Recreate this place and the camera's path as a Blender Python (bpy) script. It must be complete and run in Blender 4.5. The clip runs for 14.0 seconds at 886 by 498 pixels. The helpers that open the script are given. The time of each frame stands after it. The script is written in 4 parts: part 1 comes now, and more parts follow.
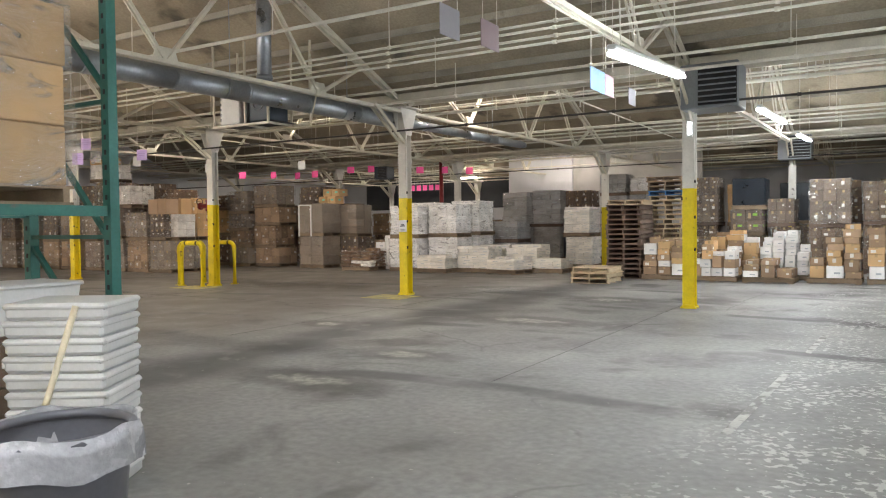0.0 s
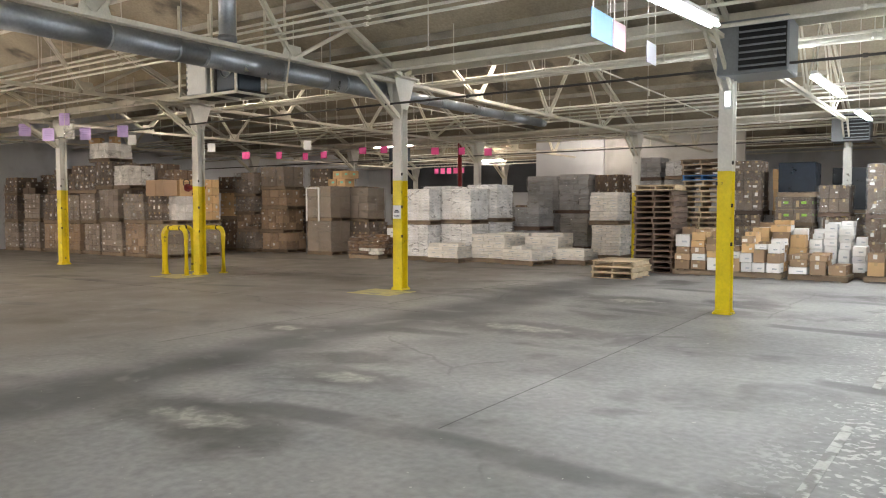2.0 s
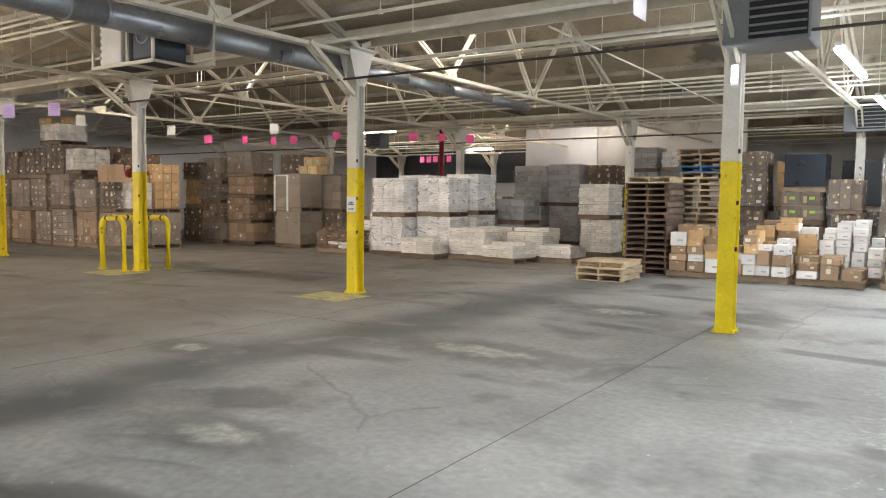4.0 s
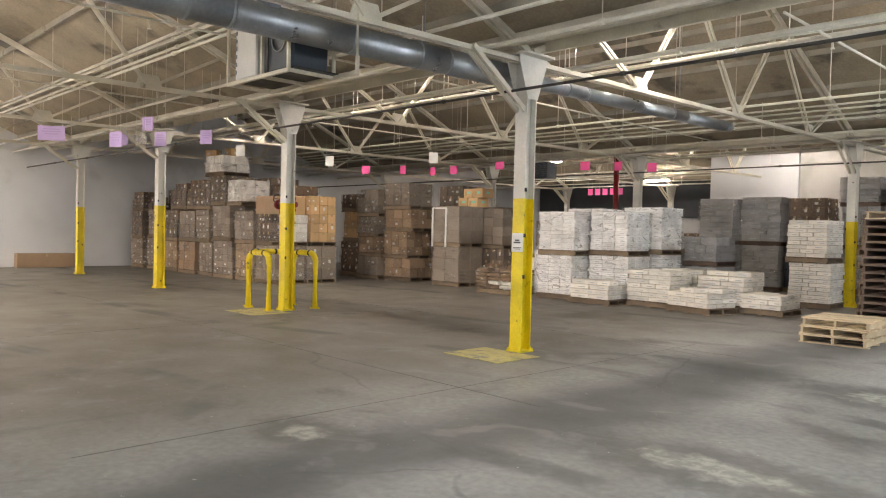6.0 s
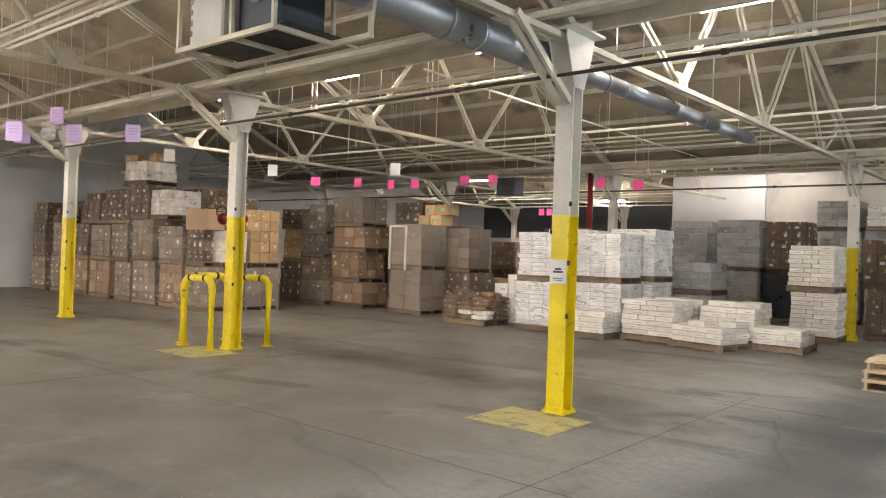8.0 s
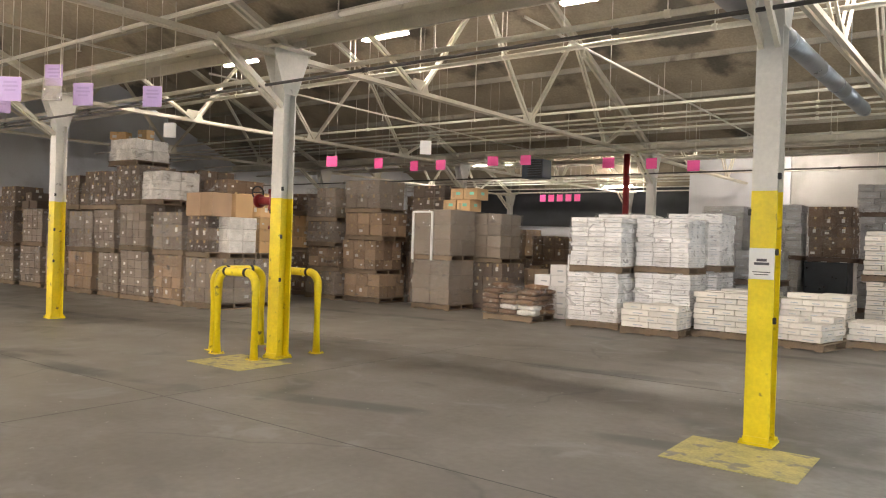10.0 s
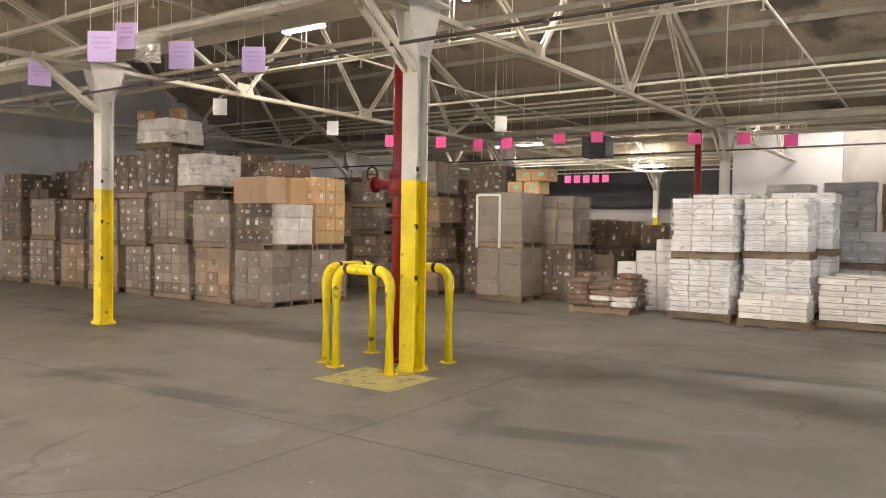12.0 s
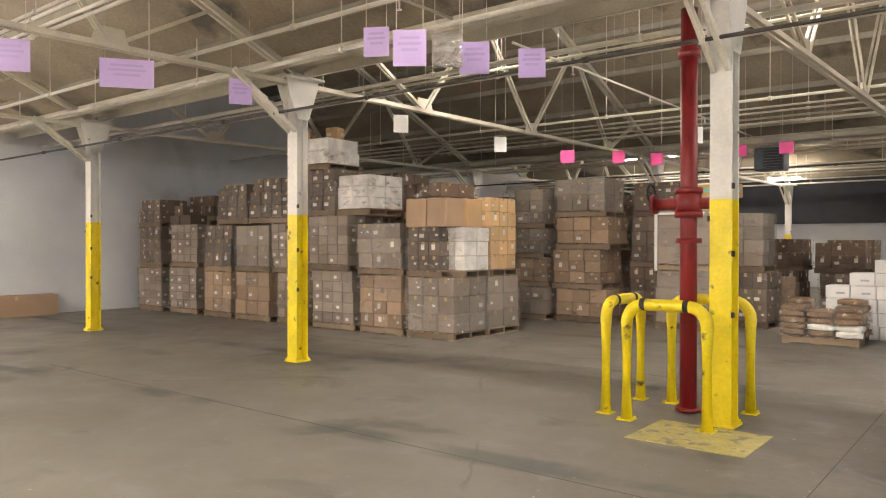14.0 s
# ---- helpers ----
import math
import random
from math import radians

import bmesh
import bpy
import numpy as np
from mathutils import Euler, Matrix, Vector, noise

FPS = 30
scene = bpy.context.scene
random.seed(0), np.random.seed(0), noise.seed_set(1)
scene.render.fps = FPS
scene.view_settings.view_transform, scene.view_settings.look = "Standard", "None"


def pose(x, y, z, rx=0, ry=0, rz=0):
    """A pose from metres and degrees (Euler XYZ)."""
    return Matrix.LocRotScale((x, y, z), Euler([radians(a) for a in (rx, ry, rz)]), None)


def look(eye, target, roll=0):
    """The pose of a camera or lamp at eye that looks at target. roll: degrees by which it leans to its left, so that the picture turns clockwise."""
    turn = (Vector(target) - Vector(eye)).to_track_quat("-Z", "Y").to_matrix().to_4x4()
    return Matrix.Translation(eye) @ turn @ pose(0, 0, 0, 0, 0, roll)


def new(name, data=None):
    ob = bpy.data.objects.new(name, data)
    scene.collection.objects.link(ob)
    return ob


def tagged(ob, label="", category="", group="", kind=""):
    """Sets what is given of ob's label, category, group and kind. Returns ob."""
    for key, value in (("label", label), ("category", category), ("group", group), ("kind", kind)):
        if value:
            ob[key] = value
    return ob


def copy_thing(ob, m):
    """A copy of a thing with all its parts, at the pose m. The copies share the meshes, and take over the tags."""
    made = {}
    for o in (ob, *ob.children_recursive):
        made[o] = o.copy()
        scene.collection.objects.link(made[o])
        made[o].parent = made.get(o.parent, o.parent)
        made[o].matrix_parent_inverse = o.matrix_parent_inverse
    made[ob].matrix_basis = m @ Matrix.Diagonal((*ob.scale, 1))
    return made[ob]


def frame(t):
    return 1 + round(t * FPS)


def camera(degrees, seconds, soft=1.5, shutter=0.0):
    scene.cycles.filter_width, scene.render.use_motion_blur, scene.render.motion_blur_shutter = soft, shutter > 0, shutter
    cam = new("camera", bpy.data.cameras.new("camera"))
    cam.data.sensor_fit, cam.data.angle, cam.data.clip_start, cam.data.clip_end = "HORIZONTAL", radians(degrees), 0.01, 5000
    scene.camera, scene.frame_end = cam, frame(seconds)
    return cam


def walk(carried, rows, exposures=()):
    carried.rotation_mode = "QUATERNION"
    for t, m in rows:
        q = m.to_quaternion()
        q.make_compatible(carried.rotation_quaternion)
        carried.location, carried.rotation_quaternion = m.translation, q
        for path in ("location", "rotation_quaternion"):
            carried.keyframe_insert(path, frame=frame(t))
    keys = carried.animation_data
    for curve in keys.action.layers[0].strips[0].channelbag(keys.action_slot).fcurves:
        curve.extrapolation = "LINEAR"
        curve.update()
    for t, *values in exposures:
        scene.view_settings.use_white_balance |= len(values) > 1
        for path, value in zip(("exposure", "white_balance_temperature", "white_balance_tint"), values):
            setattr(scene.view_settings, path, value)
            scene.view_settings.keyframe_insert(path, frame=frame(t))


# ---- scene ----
cam = camera(61.8, 14.0, soft=1.1)
PATH = [
    (0, (1.863, 0.182, 1.502), (0.829, 1.892, 1.441), -0.6),
    (0.5, (1.807, 0.71, 1.489), (0.8, 2.437, 1.44), 0.3),
    (1, (1.728, 1.243, 1.499), (0.695, 2.954, 1.415), 0.1),
    (1.5, (1.642, 1.736, 1.512), (0.562, 3.418, 1.436), -1.6),
    (2, (1.509, 2.229, 1.543), (0.389, 3.883, 1.44), 0.0),
    (2.5, (1.331, 2.666, 1.589), (0.253, 4.348, 1.499), -1.3),
    (2.7, (1.275, 2.898, 1.579), (0.315, 4.651, 1.493), -0.8),
    (4.8, (0.569, 4.863, 1.648), (-0.611, 6.469, 1.492), 1.4),
    (5, (0.411, 5.09, 1.654), (-0.736, 6.722, 1.508), 0.8),
    (5.5, (0.016, 5.446, 1.651), (-1.277, 6.969, 1.547), 1.6),
    (6, (-0.603, 5.791, 1.656), (-2.046, 7.175, 1.607), 1.4),
    (6.5, (-1.171, 6.05, 1.65), (-2.625, 7.423, 1.644), 1.5),
    (7, (-1.775, 6.27, 1.646), (-3.244, 7.627, 1.663), 1.7),
    (7.5, (-2.531, 6.614, 1.612), (-3.768, 8.185, 1.613), 0.2),
    (8, (-3.146, 6.755, 1.684), (-4.432, 8.287, 1.693), 2.1),
    (8.5, (-3.841, 6.822, 1.698), (-5.156, 8.329, 1.679), 1.6),
    (8.7, (-4.117, 6.812, 1.682), (-5.461, 8.294, 1.669), 1.3),
    (10.8, (-6.842, 7.229, 1.605), (-7.949, 8.895, 1.561), 1.9),
    (11, (-7.134, 7.131, 1.619), (-8.264, 8.78, 1.554), 1.4),
    (11.5, (-7.757, 7.063, 1.623), (-9.009, 8.622, 1.594), 1.8),
    (12, (-8.465, 7.083, 1.618), (-9.589, 8.736, 1.559), 0.9),
    (12.5, (-9.091, 6.964, 1.673), (-10.312, 8.548, 1.646), -0.2),
    (13, (-9.793, 6.859, 1.677), (-11.023, 8.436, 1.65), 0.1),
    (13.5, (-10.485, 6.762, 1.705), (-11.803, 8.266, 1.692), 0.4),
    (14, (-11.125, 6.624, 1.697), (-12.37, 8.189, 1.686), 0.1),
]
walk(cam, [(t, look(eye, target, roll)) for t, eye, target, roll in PATH], [(0, -0.03), (2.5, 0.03), (5, 0.15), (7.5, 0.34), (11, 0.37), (14, 0.46)])

# ---- world and light ----
world = bpy.data.worlds.new("world")
scene.world = world
world.use_nodes = True
world.node_tree.nodes["Background"].inputs[0].default_value = (0.6, 0.7, 0.8, 1)
world.node_tree.nodes["Background"].inputs[1].default_value = 0.02
scene.view_settings.exposure = 0.0
STRIP_POWER = 175.0
RNG = random.Random(7)


# ---- materials ----
def material(name, base, rough=0.7, metal=0.0, vary=0.25, scale=3.0, fine=60.0, bump=0.15, stain=None, stain_at=0.6, stain_scale=1.2, each=0.0, space="Object"):
    """Two scales of noise over a base colour, an optional stain colour with its own shape, and a fine relief."""
    m = bpy.data.materials.new(name)
    m.use_nodes = True
    n, k = m.node_tree.nodes, m.node_tree.links
    bsdf = n["Principled BSDF"]
    bsdf.inputs["Metallic"].default_value = metal
    co = n.new("ShaderNodeTexCoord")
    src = co.outputs["Object"]
    if space == "World":
        geo = n.new("ShaderNodeNewGeometry")
        src = geo.outputs["Position"]
    elif each:
        info0 = n.new("ShaderNodeObjectInfo")
        add = n.new("ShaderNodeVectorMath")
        add.operation = "ADD"
        k.new(src, add.inputs[0])
        k.new(info0.outputs["Location"], add.inputs[1])
        src = add.outputs[0]

    def noise_node(sc, detail=5):
        t = n.new("ShaderNodeTexNoise")
        t.inputs["Scale"].default_value, t.inputs["Detail"].default_value = sc, detail
        k.new(src, t.inputs["Vector"])
        return t.outputs["Fac"]

    def ramp(x, a, b, lo, hi):
        r = n.new("ShaderNodeMapRange")
        r.inputs["From Min"].default_value, r.inputs["From Max"].default_value = a, b
        r.inputs["To Min"].default_value, r.inputs["To Max"].default_value = lo, hi
        k.new(x, r.inputs["Value"])
        return r.outputs["Result"]

    def mul(a, b):
        x = n.new("ShaderNodeMath")
        x.operation = "MULTIPLY"
        k.new(a, x.inputs[0])
        k.new(b, x.inputs[1])
        return x.outputs[0]

    big, small = noise_node(scale), noise_node(fine, 3)
    value = mul(ramp(big, 0.3, 0.7, 1 - vary, 1 + vary), ramp(small, 0.3, 0.7, 1 - vary * 0.5, 1 + vary * 0.5))
    if each:
        info = n.new("ShaderNodeObjectInfo")
        value = mul(value, ramp(info.outputs["Random"], 0, 1, 1 - each, 1 + each))
    tint = n.new("ShaderNodeMix")
    tint.data_type = "RGBA"
    tint.inputs["Factor"].default_value = 0.0
    tint.inputs["A"].default_value = (*base, 1)
    tint.inputs["B"].default_value = (*(stain or base), 1)
    if stain:
        k.new(ramp(noise_node(stain_scale, 8), stain_at, stain_at + 0.08, 0, 1), tint.inputs["Factor"])
    scaled = n.new("ShaderNodeVectorMath")
    scaled.operation = "SCALE"
    k.new(tint.outputs["Result"], scaled.inputs[0])
    k.new(value, scaled.inputs["Scale"])
    k.new(scaled.outputs[0], bsdf.inputs["Base Color"])
    k.new(ramp(big, 0.3, 0.7, max(0.05, rough - 0.1), min(1, rough + 0.1)), bsdf.inputs["Roughness"])
    b = n.new("ShaderNodeBump")
    b.inputs["Strength"].default_value, b.inputs["Distance"].default_value = bump, 0.01
    k.new(small, b.inputs["Height"])
    k.new(b.outputs[0], bsdf.inputs["Normal"])
    return m


def glow(name, colour, power):
    m = bpy.data.materials.new(name)
    m.use_nodes = True
    bsdf = m.node_tree.nodes["Principled BSDF"]
    bsdf.inputs["Base Color"].default_value = (0.8, 0.8, 0.8, 1)
    bsdf.inputs["Emission Color"].default_value = (*colour, 1)
    bsdf.inputs["Emission Strength"].default_value = power
    return m


def film_material(name, amount, colour=(0.9, 0.9, 0.9), milky=0.3):
    """Stretch film: mostly clear, with creased glossy folds whose highlights are painted as pale streaks."""
    m = bpy.data.materials.new(name)
    m.use_nodes = True
    n, k = m.node_tree.nodes, m.node_tree.links
    n.remove(n["Principled BSDF"])
    clear, gloss, white, mix, mix2 = (n.new("ShaderNode" + x) for x in ("BsdfTransparent", "BsdfGlossy", "BsdfDiffuse", "MixShader", "MixShader"))
    gloss.inputs["Roughness"].default_value = 0.12
    gloss.inputs["Color"].default_value = (*colour, 1)
    white.inputs["Color"].default_value = (0.66, 0.64, 0.62, 1) if milky < 0.5 else (0.82, 0.81, 0.81, 1)
    geo, t, t2, bump, r = (n.new("ShaderNode" + x) for x in ("NewGeometry", "TexNoise", "TexNoise", "Bump", "MapRange"))
    stretch = n.new("ShaderNodeVectorMath")
    stretch.operation = "MULTIPLY"
    stretch.inputs[1].default_value = (0.9, 0.9, 2.2)
    k.new(geo.outputs["Position"], stretch.inputs[0])
    t.inputs["Scale"].default_value, t.inputs["Detail"].default_value, t.inputs["Distortion"].default_value = 2.6, 4, 1.6
    t2.inputs["Scale"].default_value = 2.0
    k.new(stretch.outputs[0], t.inputs["Vector"])
    k.new(geo.outputs["Position"], t2.inputs["Vector"])
    bump.inputs["Strength"].default_value, bump.inputs["Distance"].default_value = 1.0, 0.12
    k.new(t.outputs["Fac"], bump.inputs["Height"])
    k.new(bump.outputs[0], gloss.inputs["Normal"])
    r.inputs["From Min"].default_value, r.inputs["From Max"].default_value = 0.35, 0.75
    r.inputs["To Min"].default_value, r.inputs["To Max"].default_value = amount * 0.15, amount * 2.0
    k.new(t2.outputs["Fac"], r.inputs["Value"])
    # denser pale streaks stand in for highlights along the creases
    crease_glint, total = n.new("ShaderNodeMapRange"), n.new("ShaderNodeMath")
    crease_glint.inputs["From Min"].default_value, crease_glint.inputs["From Max"].default_value = 0.60, 0.70
    crease_glint.inputs["To Max"].default_value = 0.55
    k.new(t.outputs["Fac"], crease_glint.inputs["Value"])
    total.operation, total.use_clamp = "ADD", True
    k.new(r.outputs[0], total.inputs[0])
    k.new(crease_glint.outputs[0], total.inputs[1])
    mix2.inputs[0].default_value = milky
    k.new(gloss.outputs[0], mix2.inputs[1])
    k.new(white.outputs[0], mix2.inputs[2])
    k.new(total.outputs[0], mix.inputs[0])
    k.new(clear.outputs[0], mix.inputs[1])
    k.new(mix2.outputs[0], mix.inputs[2])
    k.new(mix.outputs[0], n["Material Output"].inputs[0])
    return m


def floor_material():
    """Old warehouse concrete: grey, with brown and paler areas painted for the light, a dark forklift lane, pale
    scuffed patches and spalled spots.
    """
    m = material("concrete floor", (0.262, 0.26, 0.255), 0.5, 0, 0.3, 0.5, 14, 0.15, (0.105, 0.103, 0.099), 0.57, 0.45, 0, "World")
    n, k = m.node_tree.nodes, m.node_tree.links
    bsdf = n["Principled BSDF"]
    geo = n.new("ShaderNodeNewGeometry")
    col = bsdf.inputs["Base Color"].links[0].from_socket
    sep = n.new("ShaderNodeSeparateXYZ")
    k.new(geo.outputs["Position"], sep.inputs[0])

    def calc(op, a, b=0.0, c=None):
        x = n.new("ShaderNodeMath")
        x.operation = op
        for i, v in enumerate((a, b) if c is None else (a, b, c)):
            if isinstance(v, (int, float)):
                x.inputs[i].default_value = v
            else:
                k.new(v, x.inputs[i])
        return x.outputs[0]

    def tex(sc, detail=6, dist=0.0):
        t = n.new("ShaderNodeTexNoise")
        t.inputs["Scale"].default_value, t.inputs["Detail"].default_value, t.inputs["Distortion"].default_value = sc, detail, dist
        k.new(geo.outputs["Position"], t.inputs["Vector"])
        return t.outputs["Fac"]

    def smooth(x, a, b):
        r = n.new("ShaderNodeMapRange")
        r.interpolation_type = "SMOOTHSTEP"
        r.inputs["From Min"].default_value, r.inputs["From Max"].default_value = a, b
        k.new(x, r.inputs["Value"])
        return r.outputs["Result"]

    def blend(colour, fac):
        nonlocal col
        x = n.new("ShaderNodeMix")
        x.data_type = "RGBA"
        k.new(fac, x.inputs["Factor"])
        k.new(col, x.inputs["A"])
        x.inputs["B"].default_value = (*colour, 1)
        col = x.outputs["Result"]

    px, py = sep.outputs["X"], sep.outputs["Y"]
    wob = calc("MULTIPLY", calc("SUBTRACT", tex(0.4, 4), 0.5), 1.6)
    # rubber-darkened lane that runs down the bay
    off = calc("ABSOLUTE", calc("ADD", calc("ADD", px, 4.75), wob))
    lane = calc("SUBTRACT", 1.0, smooth(off, 0.15, 1.0))
    blend((0.07, 0.072, 0.074), calc("MULTIPLY", lane, 0.85))
    # warmer, dimmer light past the lane, put into the colour as brown
    blend((0.125, 0.106, 0.086), calc("MULTIPLY", calc("SUBTRACT", 1.0, smooth(calc("ADD", px, wob), -8.0, -5.0)), 0.72))
    # brighter light towards the west wall, painted as paler concrete
    blend((0.225, 0.21, 0.18), calc("MULTIPLY", calc("SUBTRACT", 1.0, smooth(calc("ADD", px, wob), -15.5, -11.0)), 0.6))
    # scuffed pale traffic lane: worn flakes and the lamp's reflection, painted white
    worn_glint = calc("MULTIPLY", smooth(calc("SUBTRACT", 1.2, calc("ABSOLUTE", calc("SUBTRACT", px, 1.5))), 0.0, 0.9), smooth(calc("ADD", calc("MULTIPLY", tex(16, 12, 0.3), 0.65), calc("MULTIPLY", tex(1.6, 5, 0.5), 0.35)), 0.535, 0.575))
    blend((0.62, 0.62, 0.60), calc("MULTIPLY", worn_glint, 0.7))
    # spalled, patched places
    for sx, sy, ax, ay in ((-3.05, 5.72, 0.62, 0.26), (-3.0, 10.85, 0.75, 0.34), (-2.9, 14.5, 0.6, 0.4), (-3.04, 7.36, 0.5, 0.22), (-5.66, 9.12, 0.35, 0.22)):
        d = calc("SQRT", calc("ADD", calc("POWER", calc("DIVIDE", calc("SUBTRACT", px, sx), ax), 2.0), calc("POWER", calc("DIVIDE", calc("SUBTRACT", py, sy), ay), 2.0)))
        d = calc("ADD", d, calc("MULTIPLY", calc("SUBTRACT", tex(4, 9, 0.6), 0.5), 1.5))
        blend((0.07, 0.068, 0.062), calc("MULTIPLY", calc("SUBTRACT", 1.0, smooth(d, 1.0, 2.1)), 0.62))
        blend((0.50, 0.49, 0.44), calc("MULTIPLY", calc("SUBTRACT", 1.0, smooth(d, 0.35, 0.95)), calc("ADD", 0.35, calc("MULTIPLY", smooth(tex(11, 10, 0.4), 0.40, 0.62), 0.4))))
    # grime collected round the column feet
    gx = calc("SUBTRACT", calc("ABSOLUTE", calc("SUBTRACT", calc("MODULO", calc("ADD", px, 61.0 + 1.2 + 3.05), 6.1), 3.05)), 0.0)
    gy = calc("ABSOLUTE", calc("SUBTRACT", py, 13.75))
    ring = calc("ADD", calc("SQRT", calc("ADD", calc("POWER", gx, 2.0), calc("POWER", calc("MULTIPLY", gy, 1.3), 2.0))), calc("MULTIPLY", calc("SUBTRACT", tex(1.7, 6, 0.5), 0.5), 2.4))
    blend((0.075, 0.072, 0.068), calc("MULTIPLY", calc("SUBTRACT", 1.0, smooth(ring, 0.1, 1.25)), 0.6))
    # oil smudges and hairline cracks
    blend((0.085, 0.083, 0.08), calc("MULTIPLY", smooth(tex(0.9, 7, 0.8), 0.57, 0.70), 0.6))
    blend((0.25, 0.245, 0.24), calc("MULTIPLY", smooth(tex(1.25, 9, 1.2), 0.56, 0.70), 0.45))
    vor = n.new("ShaderNodeTexVoronoi")
    vor.feature = "DISTANCE_TO_EDGE"
    vor.inputs["Scale"].default_value = 0.28
    warp = n.new("ShaderNodeTexNoise")
    warp.inputs["Scale"].default_value, warp.inputs["Detail"].default_value = 0.8, 6
    k.new(geo.outputs["Position"], warp.inputs["Vector"])
    mixv = n.new("ShaderNodeMix")
    mixv.data_type = "VECTOR"
    mixv.inputs["Factor"].default_value = 0.45
    k.new(geo.outputs["Position"], mixv.inputs["A"])
    k.new(warp.outputs["Color"], mixv.inputs["B"])
    k.new(mixv.outputs["Result"], vor.inputs["Vector"])
    crack = calc("MULTIPLY", calc("SUBTRACT", 1.0, smooth(vor.outputs["Distance"], 0.0, 0.005)), smooth(tex(0.45, 4), 0.46, 0.54))
    blend((0.05, 0.05, 0.048), calc("MULTIPLY", crack, 0.38))
    # tyre scuffs: thin warped arcs
    w = n.new("ShaderNodeTexWave")
    w.wave_type, w.inputs["Scale"].default_value, w.inputs["Distortion"].default_value, w.inputs["Detail"].default_value, w.inputs["Detail Scale"].default_value = "RINGS", 0.09, 9.0, 2.0, 0.35
    k.new(geo.outputs["Position"], w.inputs["Vector"])
    blend((0.07, 0.07, 0.07), calc("MULTIPLY", calc("MULTIPLY", smooth(w.outputs["Fac"], 0.965, 0.995), smooth(tex(0.6), 0.45, 0.6)), 0.75))
    # specks of litter and chipped aggregate
    blend((0.62, 0.6, 0.55), calc("MULTIPLY", smooth(tex(17, 2), 0.735, 0.76), 0.6))
    k.new(col, bsdf.inputs["Base Color"])
    rough = calc("ADD", 0.34, calc("MULTIPLY", tex(1.3, 6), 0.42))
    k.new(rough, bsdf.inputs["Roughness"])
    return m


FLOOR = floor_material()
WALL = material("painted block wall", (0.70, 0.71, 0.74), 0.75, 0, 0.1, 0.5, 30, 0.2, (0.55, 0.55, 0.56), 0.62, 0.4, 0, "World")
# greyed copy of the white wall, for its shaded end
SHADEWALL = material("white wall in shade colour", (0.55, 0.54, 0.52), 0.8, 0, 0.12, 0.8, 30, 0.15, (0.46, 0.45, 0.43), 0.55, 0.6, 0, "World")
DARKWALL = material("dark wall band", (0.06, 0.065, 0.075), 0.7, 0, 0.25, 1, 30, 0.1)
ROOF = material("weathered roof deck", (0.39, 0.335, 0.25), 0.85, 0, 0.25, 0.8, 22, 0.3, (0.15, 0.135, 0.11), 0.57, 0.7, 0, "World")
STEEL = material("cream painted steel", (0.68, 0.64, 0.54), 0.5, 0, 0.14, 2, 40, 0.1, (0.3, 0.24, 0.18), 0.67, 3, 0, "World")
PURLIN = material("grey painted purlin", (0.40, 0.37, 0.31), 0.6, 0, 0.2, 2, 40, 0.12, (0.22, 0.19, 0.16), 0.62, 2, 0, "World")
PIPE = material("white painted pipe", (0.78, 0.75, 0.67), 0.45, 0, 0.12, 3, 40, 0.06, None, each=0.08)
DARKPIPE = material("dark iron pipe", (0.075, 0.07, 0.065), 0.5, 0.3, 0.25, 3, 50, 0.1)
GALV = material("galvanised duct", (0.38, 0.41, 0.45), 0.36, 0.85, 0.16, 3, 25, 0.06)
UNITWHITE = material("white enamel sheet", (0.68, 0.69, 0.68), 0.4, 0, 0.08, 3, 30, 0.04)
UNITDARK = material("dark blue grey sheet", (0.045, 0.06, 0.08), 0.45, 0.2, 0.2, 3, 30, 0.06)
HEATER = material("grey enamel heater", (0.27, 0.29, 0.31), 0.45, 0.2, 0.12, 3, 30, 0.05)
BLACK = material("black shadowed metal", (0.02, 0.02, 0.022), 0.6, 0, 0.2, 5, 40, 0.05)
YELLOW = material("safety yellow paint", (0.80, 0.63, 0.010), 0.40, 0, 0.12, 3, 30, 0.15, (0.10, 0.075, 0.04), 0.645, 8, 0, "World")
PAD = material("worn yellow floor paint", (0.46, 0.40, 0.15), 0.6, 0, 0.25, 5, 40, 0.1, (0.23, 0.21, 0.16), 0.54, 6, 0, "World")
LINE = material("worn white floor paint", (0.46, 0.46, 0.44), 0.6, 0, 0.2, 4, 40, 0.1, (0.22, 0.215, 0.205), 0.48, 6, 0, "World")
COLWHITE = material("chipped white paint", (0.72, 0.70, 0.65), 0.5, 0, 0.1, 2, 30, 0.12, (0.12, 0.09, 0.07), 0.665, 6, 0, "World")
RED = material("red sprinkler paint", (0.20, 0.013, 0.015), 0.42, 0, 0.15, 4, 40, 0.08)
GREEN = material("green rack paint", (0.03, 0.15, 0.125), 0.4, 0.1, 0.15, 4, 40, 0.08, (0.12, 0.1, 0.08), 0.7, 5)
CARD = material("brown cardboard", (0.37, 0.255, 0.165), 0.8, 0, 0.1, 2, 90, 0.08, None, each=0.28)
CARDTAN = material("light tan cardboard", (0.62, 0.41, 0.21), 0.8, 0, 0.08, 2, 90, 0.08, None, each=0.15)
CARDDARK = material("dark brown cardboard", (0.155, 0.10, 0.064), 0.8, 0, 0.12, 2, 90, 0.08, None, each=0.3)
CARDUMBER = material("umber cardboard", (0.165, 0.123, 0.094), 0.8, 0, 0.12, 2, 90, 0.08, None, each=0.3)
